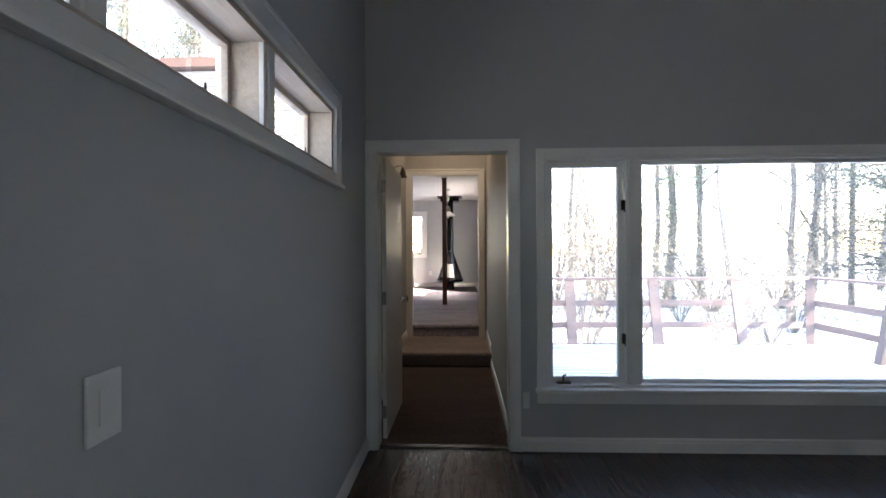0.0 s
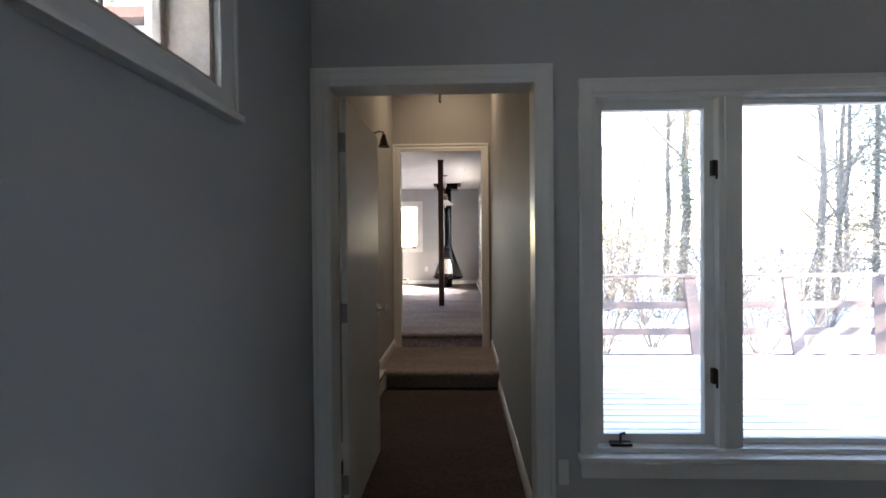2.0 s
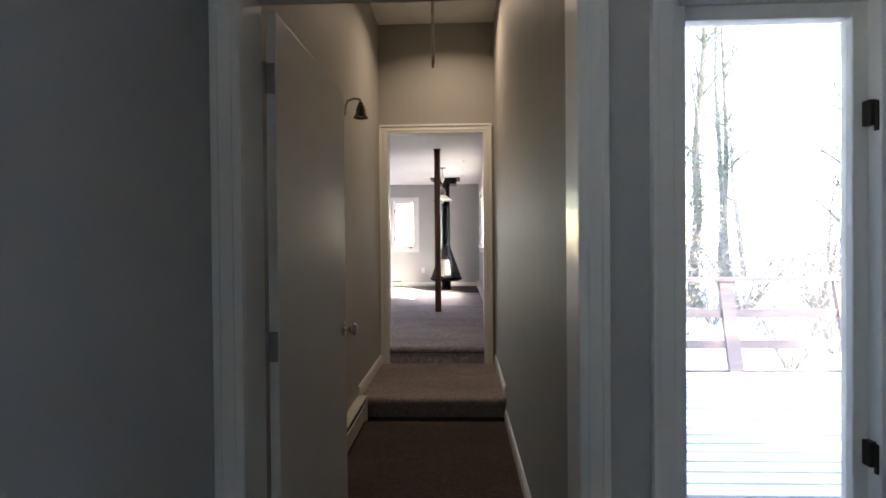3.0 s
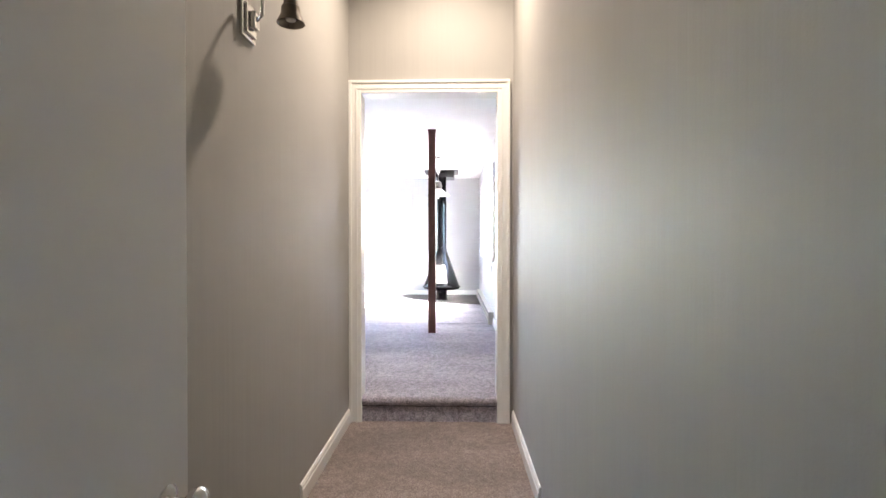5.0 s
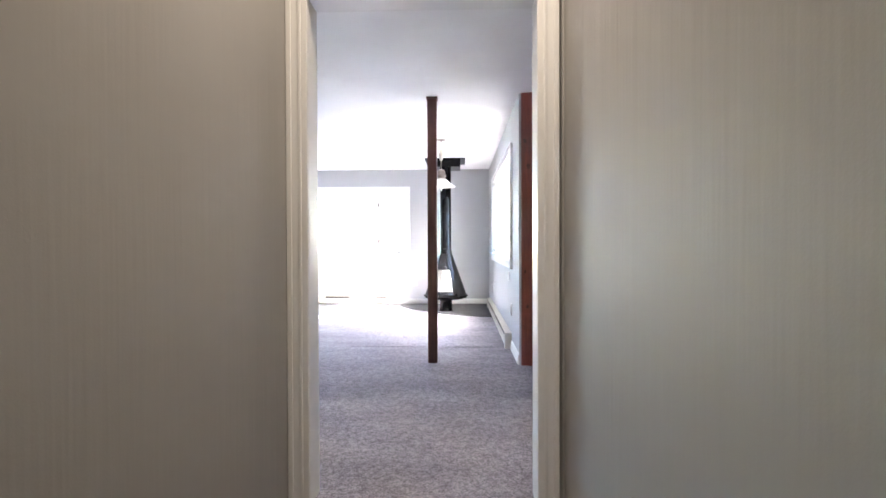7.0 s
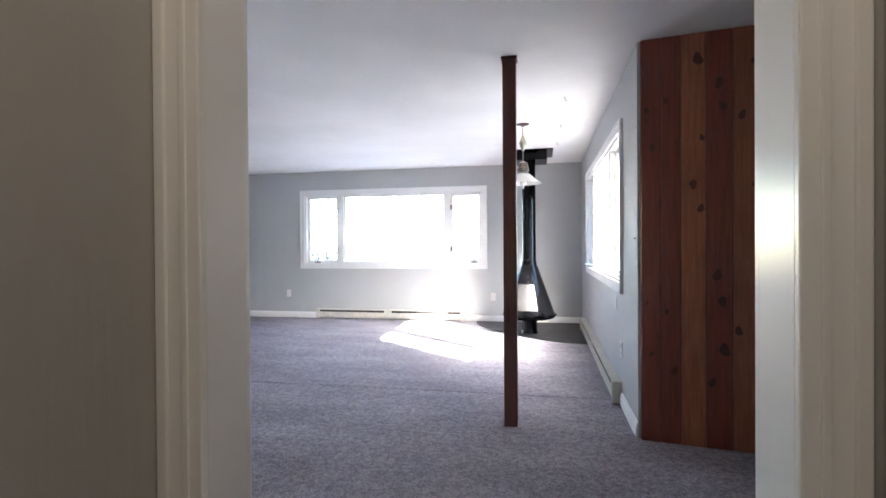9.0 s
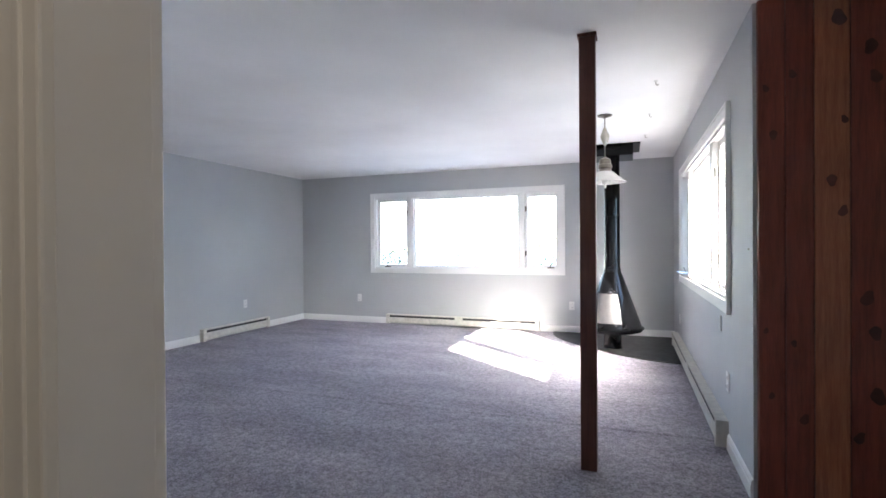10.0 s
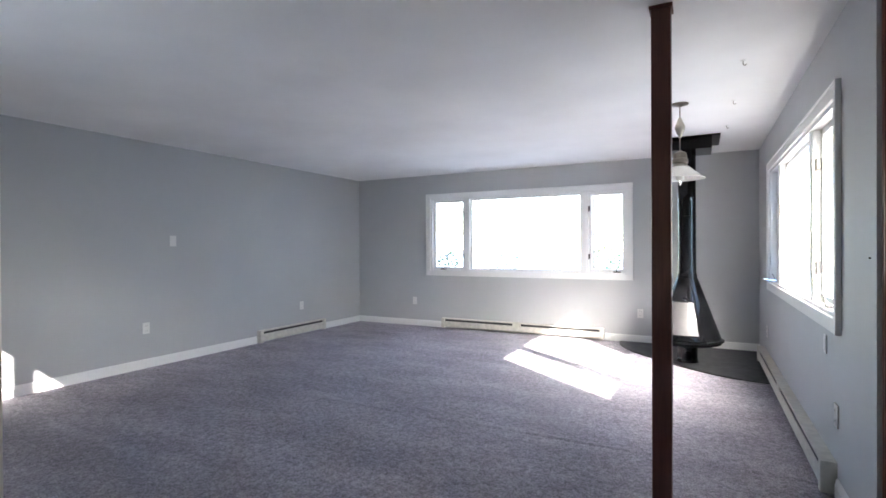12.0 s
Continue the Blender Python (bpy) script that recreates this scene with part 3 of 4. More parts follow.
# ---- the hall door ----
def hall_door():
    hinge_pt, end_pt = Vector((-0.524, 3.212, 0.02)), Vector((-0.516, 4.064, 0.02))
    d = (end_pt - hinge_pt).normalized()
    n = Vector((-d.y, d.x, 0))                        # towards the wall behind the leaf
    m = Matrix(((d.x, n.x, 0, hinge_pt.x), (d.y, n.y, 0, hinge_pt.y), (0, 0, 1, hinge_pt.z), (0, 0, 0, 1)))
    w = (end_pt - hinge_pt).length
    door = thing("door_1", hinge_pt, "white semi-gloss flush door standing open against the wall", "door", "", "structure")

    def put(nm, bm, mat, parent=door, lab="", smooth=False):
        bm.transform(m)
        return part(nm, bm, mat, parent, lab, smooth)
    put("leaf", boxes((0.004, w, 0, 0.030, 0, 2.0), bev=0.003), DOOR_PAINT)
    for z in (0.19, 1.0, 1.80):
        bm = boxes((-0.001, 0.0035, 0.002, 0.028, z - 0.045, z + 0.045), bev=0.001)
        tube(bm, [(-0.004, 0.034, z - 0.048), (-0.004, 0.034, z + 0.048)], 0.007, 10)
        put("hinge", bm, HINGE, door, "worn steel butt hinge", True)
    for side in (-1, 1):
        y = 0 if side < 0 else 0.030
        bm = bmesh.new()
        rot = m @ Matrix.Translation((w - 0.068, y, 0.92)) @ Matrix.Rotation(math.pi / 2 * (1 if side < 0 else -1), 4, 'X')
        lathe(bm, [(0.031, 0.0), (0.032, 0.004), (0.024, 0.009), (0.012, 0.012), (0.010, 0.028), (0.016, 0.034), (0.027, 0.044), (0.029, 0.054), (0.024, 0.062), (0.012, 0.066), (0.0005, 0.067)], 12, m=rot)
        part("knob", bm, CHROME, door, "faceted chrome door knob", True)
    put("latch_plate", boxes((w, w + 0.002, 0.008, 0.028, 0.88, 0.96)), CHROME)


hall_door()


# ---- hall things ----
def sconce():
    at = Vector((HALL_L, 4.88, 2.13))
    s = thing("wall_sconce", at, "chrome wall sconce with a small bell shade, unlit", "wall lamp")
    bm = boxes((at.x, at.x + 0.012, at.y - 0.055, at.y + 0.055, at.z - 0.065, at.z + 0.065), bev=0.004)
    box(bm, at.x + 0.012, at.x + 0.022, at.y - 0.04, at.y + 0.04, at.z - 0.05, at.z + 0.05, bev=0.004)
    box(bm, at.x + 0.022, at.x + 0.04, at.y - 0.022, at.y + 0.022, at.z - 0.028, at.z + 0.028, bev=0.005)
    part("backplate", bm, CHROME, s)
    bm = bmesh.new()
    pts = [(at.x + 0.035, at.y, at.z), (at.x + 0.055, at.y, at.z + 0.02), (at.x + 0.058, at.y, at.z + 0.07), (at.x + 0.07, at.y, at.z + 0.10), (at.x + 0.112, at.y, at.z + 0.114), (at.x + 0.148, at.y, at.z + 0.105), (at.x + 0.154, at.y, at.z + 0.085)]
    tube(bm, pts, 0.007, 10)
    part("arm", bm, CHROME, s, "", True)
    c = (at.x + 0.154, at.y, at.z)
    bm = lathe(bmesh.new(), [(0.012, 0.09), (0.016, 0.085), (0.017, 0.07), (0.024, 0.066), (0.025, 0.05), (0.031, 0.045), (0.033, 0.02), (0.046, -0.006), (0.047, -0.01), (0.043, -0.008), (0.030, 0.02), (0.022, 0.045), (0.012, 0.05)], 28, c)
    part("shade", bm, PEWTER, s, "bell-shaped metal shade", True)
    bm = lathe(bmesh.new(), [(0.006, 0.045), (0.012, 0.03), (0.019, 0.012), (0.016, 0.0), (0.0005, -0.005)], 16, c)
    part("bulb", bm, MILK_GLASS, s, "", True)


def pull_cord():
    c = thing("pull_cord", (-0.165, 5.4, HALL_TOP), "white twisted pull cord hanging from the hall ceiling", "cord")
    bm = bmesh.new()
    n = 160
    for k in range(2):
        tube(bm, [(-0.165 + 0.007 * math.cos(i * 0.6 + k * math.pi), 5.4 + 0.007 * math.sin(i * 0.85 + k * math.pi), HALL_TOP - i * (HALL_TOP - 2.63) / n) for i in range(n + 1)], 0.0075, 6)
    part("cord", bm, CORD, c, "", True)
    part("end_knot", lathe(bmesh.new(), [(0.004, 0.03), (0.012, 0.02), (0.013, 0.006), (0.009, -0.008), (0.0005, -0.012)], 12, (-0.165, 5.4, 2.62)), CORD, c, "", True)


def downlight():
    d = thing("recessed_downlight", (-0.08, 5.84, HALL_TOP), "round recessed downlight in the hall ceiling, lit warm", "ceiling light")
    part("ring", lathe(bmesh.new(), [(0.072, 0.0), (0.10, -0.002), (0.105, -0.010), (0.09, -0.016), (0.072, -0.010)], 36, (-0.08, 5.84, HALL_TOP)), TRIM, d, "", True)
    part("lens", lathe(bmesh.new(), [(0.0005, -0.004), (0.071, -0.004)], 36, (-0.08, 5.84, HALL_TOP)), glow("warm_lamp_lens", (1.0, 0.8, 0.5), 3.0), d)


def heater(m, length, label, h=0.155, depth=0.065, split=()):
    """An electric baseboard heater; local x along the wall, y out from it, z up."""
    ht = thing("baseboard_heater", m @ Vector((length / 2, 0, 0)), label, "heater", "baseboard heaters")

    def put(nm, bm, mat, lab="", parent=ht):
        bm.transform(m)
        return part(nm, bm, mat, parent, lab)
    b = 0.012
    put("back_panel", boxes((0, length, 0, 0.008, b, h)), HEATER)
    cover = bmesh.new()
    prof = [(0.008, h), (depth - 0.012, h), (depth, h - 0.014), (depth, h - 0.018), (0.04, h - 0.018)]
    prof2 = [(depth + 0.002, h - 0.045), (depth + 0.002, b + 0.025), (depth - 0.01, b + 0.012), (depth - 0.014, b + 0.015), (depth - 0.004, b + 0.03), (depth - 0.004, h - 0.045)]
    for pr in (prof2,):
        ends = [[cover.verts.new((u, y, z)) for y, z in pr] for u in (0.05, length - 0.05)]
        for i in range(len(pr)):
            j = (i + 1) % len(pr)
            cover.faces.new((ends[0][i], ends[0][j], ends[1][j], ends[1][i]))
        cover.faces.new(ends[0])
        cover.faces.new(ends[1])
    put("front_cover", cover, HEATER)
    put("top_lip", boxes((0.05, length - 0.05, 0.008, depth + 0.001, h - 0.005, h), (0.05, length - 0.05, depth - 0.003, depth + 0.001, h - 0.014, h - 0.005)), HEATER)
    for u in (0.0, length - 0.05):
        put("end_cap", boxes((u, u + 0.05, 0.008, depth + 0.005, b - 0.006, h + 0.002), bev=0.004), HEATER)
    put("heating_element", boxes((0.055, length - 0.055, 0.010, depth - 0.020, b + 0.02, h - 0.012)), HEATER_DARK, "dark finned element")
    for u in split:
        put("joint_strip", boxes((u - 0.06, u + 0.06, 0.012, depth + 0.004, h - 0.046, h + 0.001), bev=0.002), HEATER)
    return ht


def plate_thing(m, label, kind="outlet", w=0.072, h=0.116):
    """A cover plate on a wall: local x along it, y out, z up, centred."""
    o = thing("wall_outlet" if kind == "outlet" else "light_switch", m.translation, label, "outlet" if kind == "outlet" else "switch", "wall plates")

    def put(nm, bm, mat):
        bm.transform(m)
        return part(nm, bm, mat, o)
    put("cover_plate", boxes((-w / 2, w / 2, 0, 0.007, -h / 2, h / 2), bev=0.003), PLASTIC)
    if kind == "outlet":
        for z in (-0.026, 0.026):
            put("socket", boxes((-0.017, 0.017, 0.007, 0.010, z - 0.015, z + 0.015), bev=0.002), PLASTIC)
            put("slot", boxes((-0.009, -0.006, 0.010, 0.0106, z - 0.005, z + 0.006), (0.006, 0.009, 0.010, 0.0106, z - 0.005, z + 0.006)), SLOT)
    else:
        put("rocker", boxes((-0.016, 0.016, 0.007, 0.0095, -0.033, 0.033), bev=0.001), PLASTIC)
    return o


ON_LEFT = lambda y, z: Matrix(((0, 1, 0, LIV_L), (-1, 0, 0, y), (0, 0, 1, z), (0, 0, 0, 1)))
ON_FAR = lambda x, z: Matrix(((-1, 0, 0, x), (0, -1, 0, LIV_FAR), (0, 0, 1, z), (0, 0, 0, 1)))
ON_RIGHT = lambda y, z: Matrix(((0, -1, 0, LIV_R), (1, 0, 0, y), (0, 0, 1, z), (0, 0, 0, 1)))
ON_ROOM = lambda y, z: Matrix(((0, 1, 0, ROOM_L), (-1, 0, 0, y), (0, 0, 1, z), (0, 0, 0, 1)))
ON_FRONT = lambda x, z: Matrix(((-1, 0, 0, x), (0, -1, 0, ROOM_FRONT), (0, 0, 1, z), (0, 0, 0, 1)))
ON_HALL = lambda y, z: Matrix(((0, 1, 0, HALL_L), (-1, 0, 0, y), (0, 0, 1, z), (0, 0, 0, 1)))

sconce()
pull_cord()
downlight()
heater(ON_HALL(5.45, 0.004), 1.30, "cream baseboard heater along the lower hall wall", h=0.19)
heater(ON_FAR(-1.287, FLOOR), 2.406, "long cream baseboard heater under the wide window", split=(1.2,))
heater(ON_LEFT(12.42, FLOOR), 1.27, "short cream baseboard heater with a dark slot", h=0.165)
heater(ON_RIGHT(9.57, FLOOR), 3.25, "long cream baseboard heater under the sunny window", split=(1.6,), h=0.165)
plate_thing(ON_LEFT(9.99, 1.663), "white light switch on the grey wall", "switch")
plate_thing(ON_LEFT(9.683, 0.751), "white outlet low on the grey wall")
plate_thing(ON_LEFT(11.97, 0.745), "white outlet above the short heater")
plate_thing(ON_FAR(-4.20, 0.729), "white outlet below the wide window")
plate_thing(ON_FAR(-0.838, 0.712), "white outlet beside the stove")
plate_thing(ON_RIGHT(9.575, 0.735), "white outlet above the heater end")
plate_thing(ON_RIGHT(12.54, 0.70), "white outlet near the stove corner")
plate_thing(ON_RIGHT(9.82, 1.05), "narrow white jack plate under the sunny window", "switch", 0.05, 0.10)
plate_thing(ON_ROOM(0.545, 1.088), "white switch plate on the bedroom wall", "switch", 0.088, 0.125)
plate_thing(ON_FRONT(0.446, 0.345), "small white jack plate beside the door casing", "switch", 0.045, 0.11)


# ---- living room things ----
def post():
    p = thing("support_post", (-0.30, 9.035, FLOOR), "square red-brown stained wooden support post", "post")
    part("shaft", boxes((-0.343, -0.258, 8.993, 9.078, FLOOR - 0.002, TOP - 0.018), bev=0.004), REDWOOD_POST, p)
    part("top_plate", boxes((-0.351, -0.250, 8.985, 9.086, TOP - 0.018, TOP), bev=0.003), REDWOOD_POST, p)


def stove():
    c = Vector((-0.275, 12.45, FLOOR))
    s = thing("cone_fireplace", c, "black enamel freestanding cone fireplace with a tall flue", "fireplace")
    part("base", lathe(bmesh.new(), [(0.110, 0.004), (0.112, 0.012), (0.104, 0.02), (0.10, 0.05), (0.10, 0.17), (0.13, 0.20), (0.30, 0.225)], 40, c), ENAMEL, s, "", True)
    hood = part("hood", lathe(bmesh.new(), [(0.28, 0.20), (0.325, 0.215), (0.345, 0.245), (0.347, 0.262), (0.335, 0.268), (0.326, 0.272), (0.118, 0.86), (0.098, 0.905), (0.097, 0.925)], 56, c), ENAMEL, s, "", True, 12)
    part("rim", lathe(bmesh.new(), [(0.338, 0.238), (0.352, 0.244), (0.352, 0.256), (0.338, 0.262)], 56, c), ENAMEL, hood, "", True)
    # curved mesh screen over the mouth, on the side that faces the room
    lo_a, hi_a, za, zb = 214, 292, 0.32, 0.66
    at_z = lambda z: 0.326 - 0.3537 * (z - 0.272)
    part("fire_screen", lathe(bmesh.new(), [(at_z(za) + 0.001, za), (at_z(za) + 0.005, za + 0.002), (at_z(zb) + 0.005, zb - 0.002), (at_z(zb) + 0.001, zb)], 16, c, radians(lo_a), radians(hi_a)), STEEL_SCREEN, hood, "fine steel mesh screen", True)
    bm = bmesh.new()
    for a in (lo_a, hi_a):
        ca, sa = math.cos(radians(a)), math.sin(radians(a))
        tube(bm, [c + Vector((at_z(z) * ca, at_z(z) * sa, z)) for z in (za, zb)], 0.008, 8)
    for z in (za, zb):
        tube(bm, [c + Vector((at_z(z) * math.cos(radians(a)), at_z(z) * math.sin(radians(a)), z)) for a in range(lo_a, hi_a + 1, 6)], 0.008, 8)
    part("screen_trim", bm, ENAMEL, hood, "", True)
    flue = part("flue", lathe(bmesh.new(), [(0.097, 0.92), (0.098, 0.93), (0.094, 0.94), (0.089, 0.96), (0.087, 2.25)], 40, c), ENAMEL, s, "", True)
    for z in (0.93, 1.55):
        part("flue_seam", lathe(bmesh.new(), [(0.088, z), (0.0925, z + 0.004), (0.0925, z + 0.012), (0.088, z + 0.016)], 40, c), ENAMEL, flue, "", True)
    box_top = boxes((c.x - 0.235, c.x + 0.235, c.y - 0.235, c.y + 0.235, 2.575, TOP - 0.012), bev=0.004)
    part("ceiling_box", box_top, ENAMEL, s)
    part("ceiling_flange", boxes((c.x - 0.31, c.x + 0.31, c.y - 0.31, c.y + 0.31, TOP - 0.014, TOP - 0.002), bev=0.003), ENAMEL, s)


def hearth():
    bm = bmesh.new()
    cx, cy = LIV_R, LIV_FAR
    pts = [(cx, cy)]
    for k in range(25):
        a = math.pi + math.pi / 2 * k / 24
        r = 1.55 - 0.15 * math.sin(2 * a) ** 2
        pts.append((cx + r * math.cos(a), cy + r * math.sin(a)))
    lo = [bm.verts.new((x, y, FLOOR - 0.015)) for x, y in pts]
    hi = [bm.verts.new((x, y, FLOOR + 0.008)) for x, y in pts]
    bm.faces.new(hi)
    bm.faces.new(lo[::-1])
    for i in range(len(pts)):
        j = (i + 1) % len(pts)
        bm.faces.new((lo[i], lo[j], hi[j], hi[i]))
    tagged(new("hearth", mesh_of("hearth", bm, SLATE)), "black slate corner hearth with a curved edge", "hearth")


def pendant():
    x, y = -0.285, 10.83
    p = thing("pendant_lamp", (x, y, TOP), "pull-down pendant lamp with white glass shade and brass weight", "pendant lamp")
    at = (x, y, 0)
    part("canopy", lathe(bmesh.new(), [(0.0005, TOP - 0.028), (0.012, TOP - 0.026), (0.03, TOP - 0.018), (0.062, TOP - 0.010), (0.064, TOP - 0.002), (0.060, TOP)], 32, at), PEWTER, p, "", True)
    for za, zb in ((TOP - 0.02, 2.57), (2.46, 2.32)):
        part("cord", tube(bmesh.new(), [(x, y, za), (x, y, zb)], 0.0045, 6), PEWTER, p)
    part("counterweight", lathe(bmesh.new(), [(0.008, 2.59), (0.014, 2.58), (0.022, 2.555), (0.036, 2.525), (0.038, 2.508), (0.030, 2.48), (0.018, 2.452), (0.010, 2.435), (0.006, 2.43)], 28, at), BRASS, p, "brass and cream counterweight", True)
    part("fitter", lathe(bmesh.new(), [(0.01, 2.33), (0.02, 2.325), (0.045, 2.31), (0.05, 2.29), (0.05, 2.27), (0.058, 2.262), (0.060, 2.235), (0.052, 2.228), (0.052, 2.215), (0.06, 2.205), (0.06, 2.19)], 32, at), PEWTER, p, "nickel fitter with stepped rings", True)
    part("shade", lathe(bmesh.new(), [(0.058, 2.205), (0.075, 2.195), (0.10, 2.172), (0.15, 2.128), (0.178, 2.112), (0.181, 2.108), (0.176, 2.107), (0.145, 2.122), (0.10, 2.162), (0.07, 2.187), (0.055, 2.192)], 48, at), MILK_GLASS, p, "flared white glass shade", True)
    part("bulb", lathe(bmesh.new(), [(0.015, 2.19), (0.02, 2.16), (0.032, 2.13), (0.030, 2.10), (0.012, 2.085), (0.008, 2.06), (0.0005, 2.055)], 20, at), MILK_GLASS, p, "", True)


def ceiling_hook(x, y):
    h = thing("ceiling_hook", (x, y, TOP), "small white plant hook in the ceiling", "hook", "ceiling hooks")
    part("plate", lathe(bmesh.new(), [(0.016, 0.0), (0.015, -0.004), (0.005, -0.006)], 14, (x, y, TOP)), TRIM, h, "", True)
    part("hook", tube(bmesh.new(), [(x, y, TOP - 0.004), (x, y, TOP - 0.025), (x + 0.010, y, TOP - 0.032), (x + 0.018, y, TOP - 0.024)], 0.0025, 6), PEWTER, h, "", True)


post()
stove()
hearth()
pendant()
for hx, hy in ((0.09, 9.99), (0.084, 10.92), (0.074, 11.82)):
    ceiling_hook(hx, hy)
bm = tube(bmesh.new(), [(LIV_R, 9.014, 1.532), (LIV_R - 0.007, 9.014, 1.533)], 0.004, 8)
tagged(new("nail", mesh_of("nail", bm, BRONZE)), "dark nail stuck in the grey wall", "nail")


# ---- outdoors ----
bm = bmesh.new()
bmesh.ops.create_grid(bm, x_segments=80, y_segments=80, size=1)
for v in bm.verts:
    v.co = Vector((v.co.x * abs(v.co.x) * 260, v.co.y * abs(v.co.y) * 260, 0))
    d = max(0.0, v.co.length - 14)
    v.co.z = -0.85 + 0.35 * noise.noise(v.co * 0.06) * min(1, d / 12) - min(d, 60) * 0.01
tagged(structure("ground", bm, SNOW, "snow-covered ground reaching the woods", "ground", True))


def limb(bm, rnd, p, d, r, length, depth, segs):
    pts, rad = [p.copy()], [r]
    n = 4 if depth else 3
    for i in range(n):
        d = (d + Vector((rnd.uniform(-1, 1), rnd.uniform(-1, 1), rnd.uniform(-0.3, 0.7))) * 0.13).normalized()
        p = p + d * (length / n)
        pts.append(p.copy())
        rad.append(r * (1 - 0.62 * (i + 1) / n))
    tube(bm, pts, rad, segs)
    if depth:
        for k in range(rnd.randint(3, 4) if depth > 1 else 3):
            i = rnd.randint(1, n)
            side = Vector((rnd.uniform(-1, 1), rnd.uniform(-1, 1), rnd.uniform(0.0, 0.8))).normalized()
            limb(bm, rnd, pts[i], (d * 0.55 + side * 0.8).normalized(), rad[i] * 0.62, length * rnd.uniform(0.45, 0.7), depth - 1, max(segs - 1, 3))


def leaves(bm, rnd, centre, spread, count, size):
    for _ in range(count):
        p = centre + Vector((rnd.gauss(0, 1), rnd.gauss(0, 1), rnd.gauss(0, 1))) * spread
        a = Vector((rnd.uniform(-1, 1), rnd.uniform(-1, 1), rnd.uniform(-1, 1))).normalized()
        b = a.orthogonal().normalized()
        s = size * rnd.uniform(0.6, 1.4)
        q = [bm.verts.new(p + v) for v in (a * s, b * s * 0.45, -a * s, -b * s * 0.45)]
        bm.faces.new(q)


def bare_tree(seed, x, y, h, r, lean=(0, 0), ivy=0, twigs=2, first=3):
    rnd = random.Random(seed)
    t = thing("tree", (x, y, -1), "bare grey-brown winter tree" + (" with ivy up its trunk" if ivy else ""), "tree", "winter trees")
    bm = bmesh.new()
    n = 8
    pts = [Vector((x + lean[0] * k / n + rnd.uniform(-0.06, 0.06) * h / 10, y + lean[1] * k / n + rnd.uniform(-0.06, 0.06) * h / 10, -1.1 + (h + 1.1) * k / n)) for k in range(n + 1)]
    rad = [r * (1.15 if k == 0 else 1 - 0.75 * k / n) for k in range(n + 1)]
    tube(bm, pts, rad, 10)
    part("trunk", bm, BARK, t, "", True)
    bm = bmesh.new()
    for k in range(first, n + 1):
        for _ in range(2 if k < n else 3):
            a = rnd.uniform(0, 2 * math.pi)
            limb(bm, rnd, pts[k], Vector((math.cos(a), math.sin(a), rnd.uniform(0.5, 1.3))).normalized(), rad[k] * 0.42, h * rnd.uniform(0.14, 0.26), twigs, 5)
    part("crown", bm, BARK, t, "bare branches and twigs", True)
    if ivy:
        bm = bmesh.new()
        for k in range(ivy):
            i = rnd.randint(0, 5)
            p = pts[i].lerp(pts[i + 1], rnd.random())
            leaves(bm, rnd, p, 0.2, 60, 0.06)
        part("ivy", bm, IVY, t, "dark green ivy")
    return t


def evergreen(seed, x, y, h, w, clump=40, needle=0.052):
    rnd = random.Random(seed)
    t = thing("evergreen_tree", (x, y, -1), "soft-needled evergreen tree with drooping branches", "tree", "evergreens")
    part("trunk", tube(bmesh.new(), [(x, y, -1.1), (x + 0.1, y, h * 0.5), (x, y, h)], [0.13, 0.09, 0.02], 8), BARK, t, "", True)
    bm, tw = bmesh.new(), bmesh.new()
    for k in range(64):
        f = (k + rnd.random()) / 64
        z = 0.3 + (h - 0.3) * f
        reach = w * (1 - f) ** 0.8 * rnd.uniform(0.6, 1.15) + 0.15
        a = rnd.uniform(0, 2 * math.pi)
        d = Vector((math.cos(a), math.sin(a), rnd.uniform(-0.2, 0.2)))
        end = Vector((x, y, z)) + d * reach
        tube(tw, [Vector((x, y, z)), Vector((x, y, z)).lerp(end, 0.5) + Vector((0, 0, 0.08)), end], [0.03, 0.018, 0.005], 4)
        for s in range(7):
            g = 0.25 + 0.75 * s / 6
            leaves(bm, rnd, Vector((x, y, z)).lerp(end, g) - Vector((0, 0, 0.08)), 0.17 + 0.05 * reach, clump, needle)
    tagged(part("branches", tw, BARK, t), kind="stuff")
    part("crown", bm, NEEDLE, t, "feathery dark green needles")


def shrub(seed, x, y, h, w, leaf=None, stem=0.035, label="pale leafy winter shrub behind the deck"):
    rnd = random.Random(seed)
    t = thing("shrub", (x, y, -1), label, "shrub", "shrubs")
    bm, lv = bmesh.new(), bmesh.new()
    for k in range(16):
        a = rnd.uniform(0, 2 * math.pi)
        d = Vector((math.cos(a) * w / h, math.sin(a) * w / h, 1)).normalized()
        limb(bm, rnd, Vector((x, y, -1.0)), d, stem, h * rnd.uniform(0.6, 1.1), 2, 4)
    for k in range(int(40 * h)):
        leaves(lv, rnd, Vector((x + rnd.gauss(0, w * 0.5), y + rnd.gauss(0, w * 0.5), -0.6 + h * rnd.uniform(0.2, 1.0))), 0.2, 12, 0.04)
    part("stems", bm, BARK, t)
    part("leaves", lv, leaf or DRY_LEAF, t)


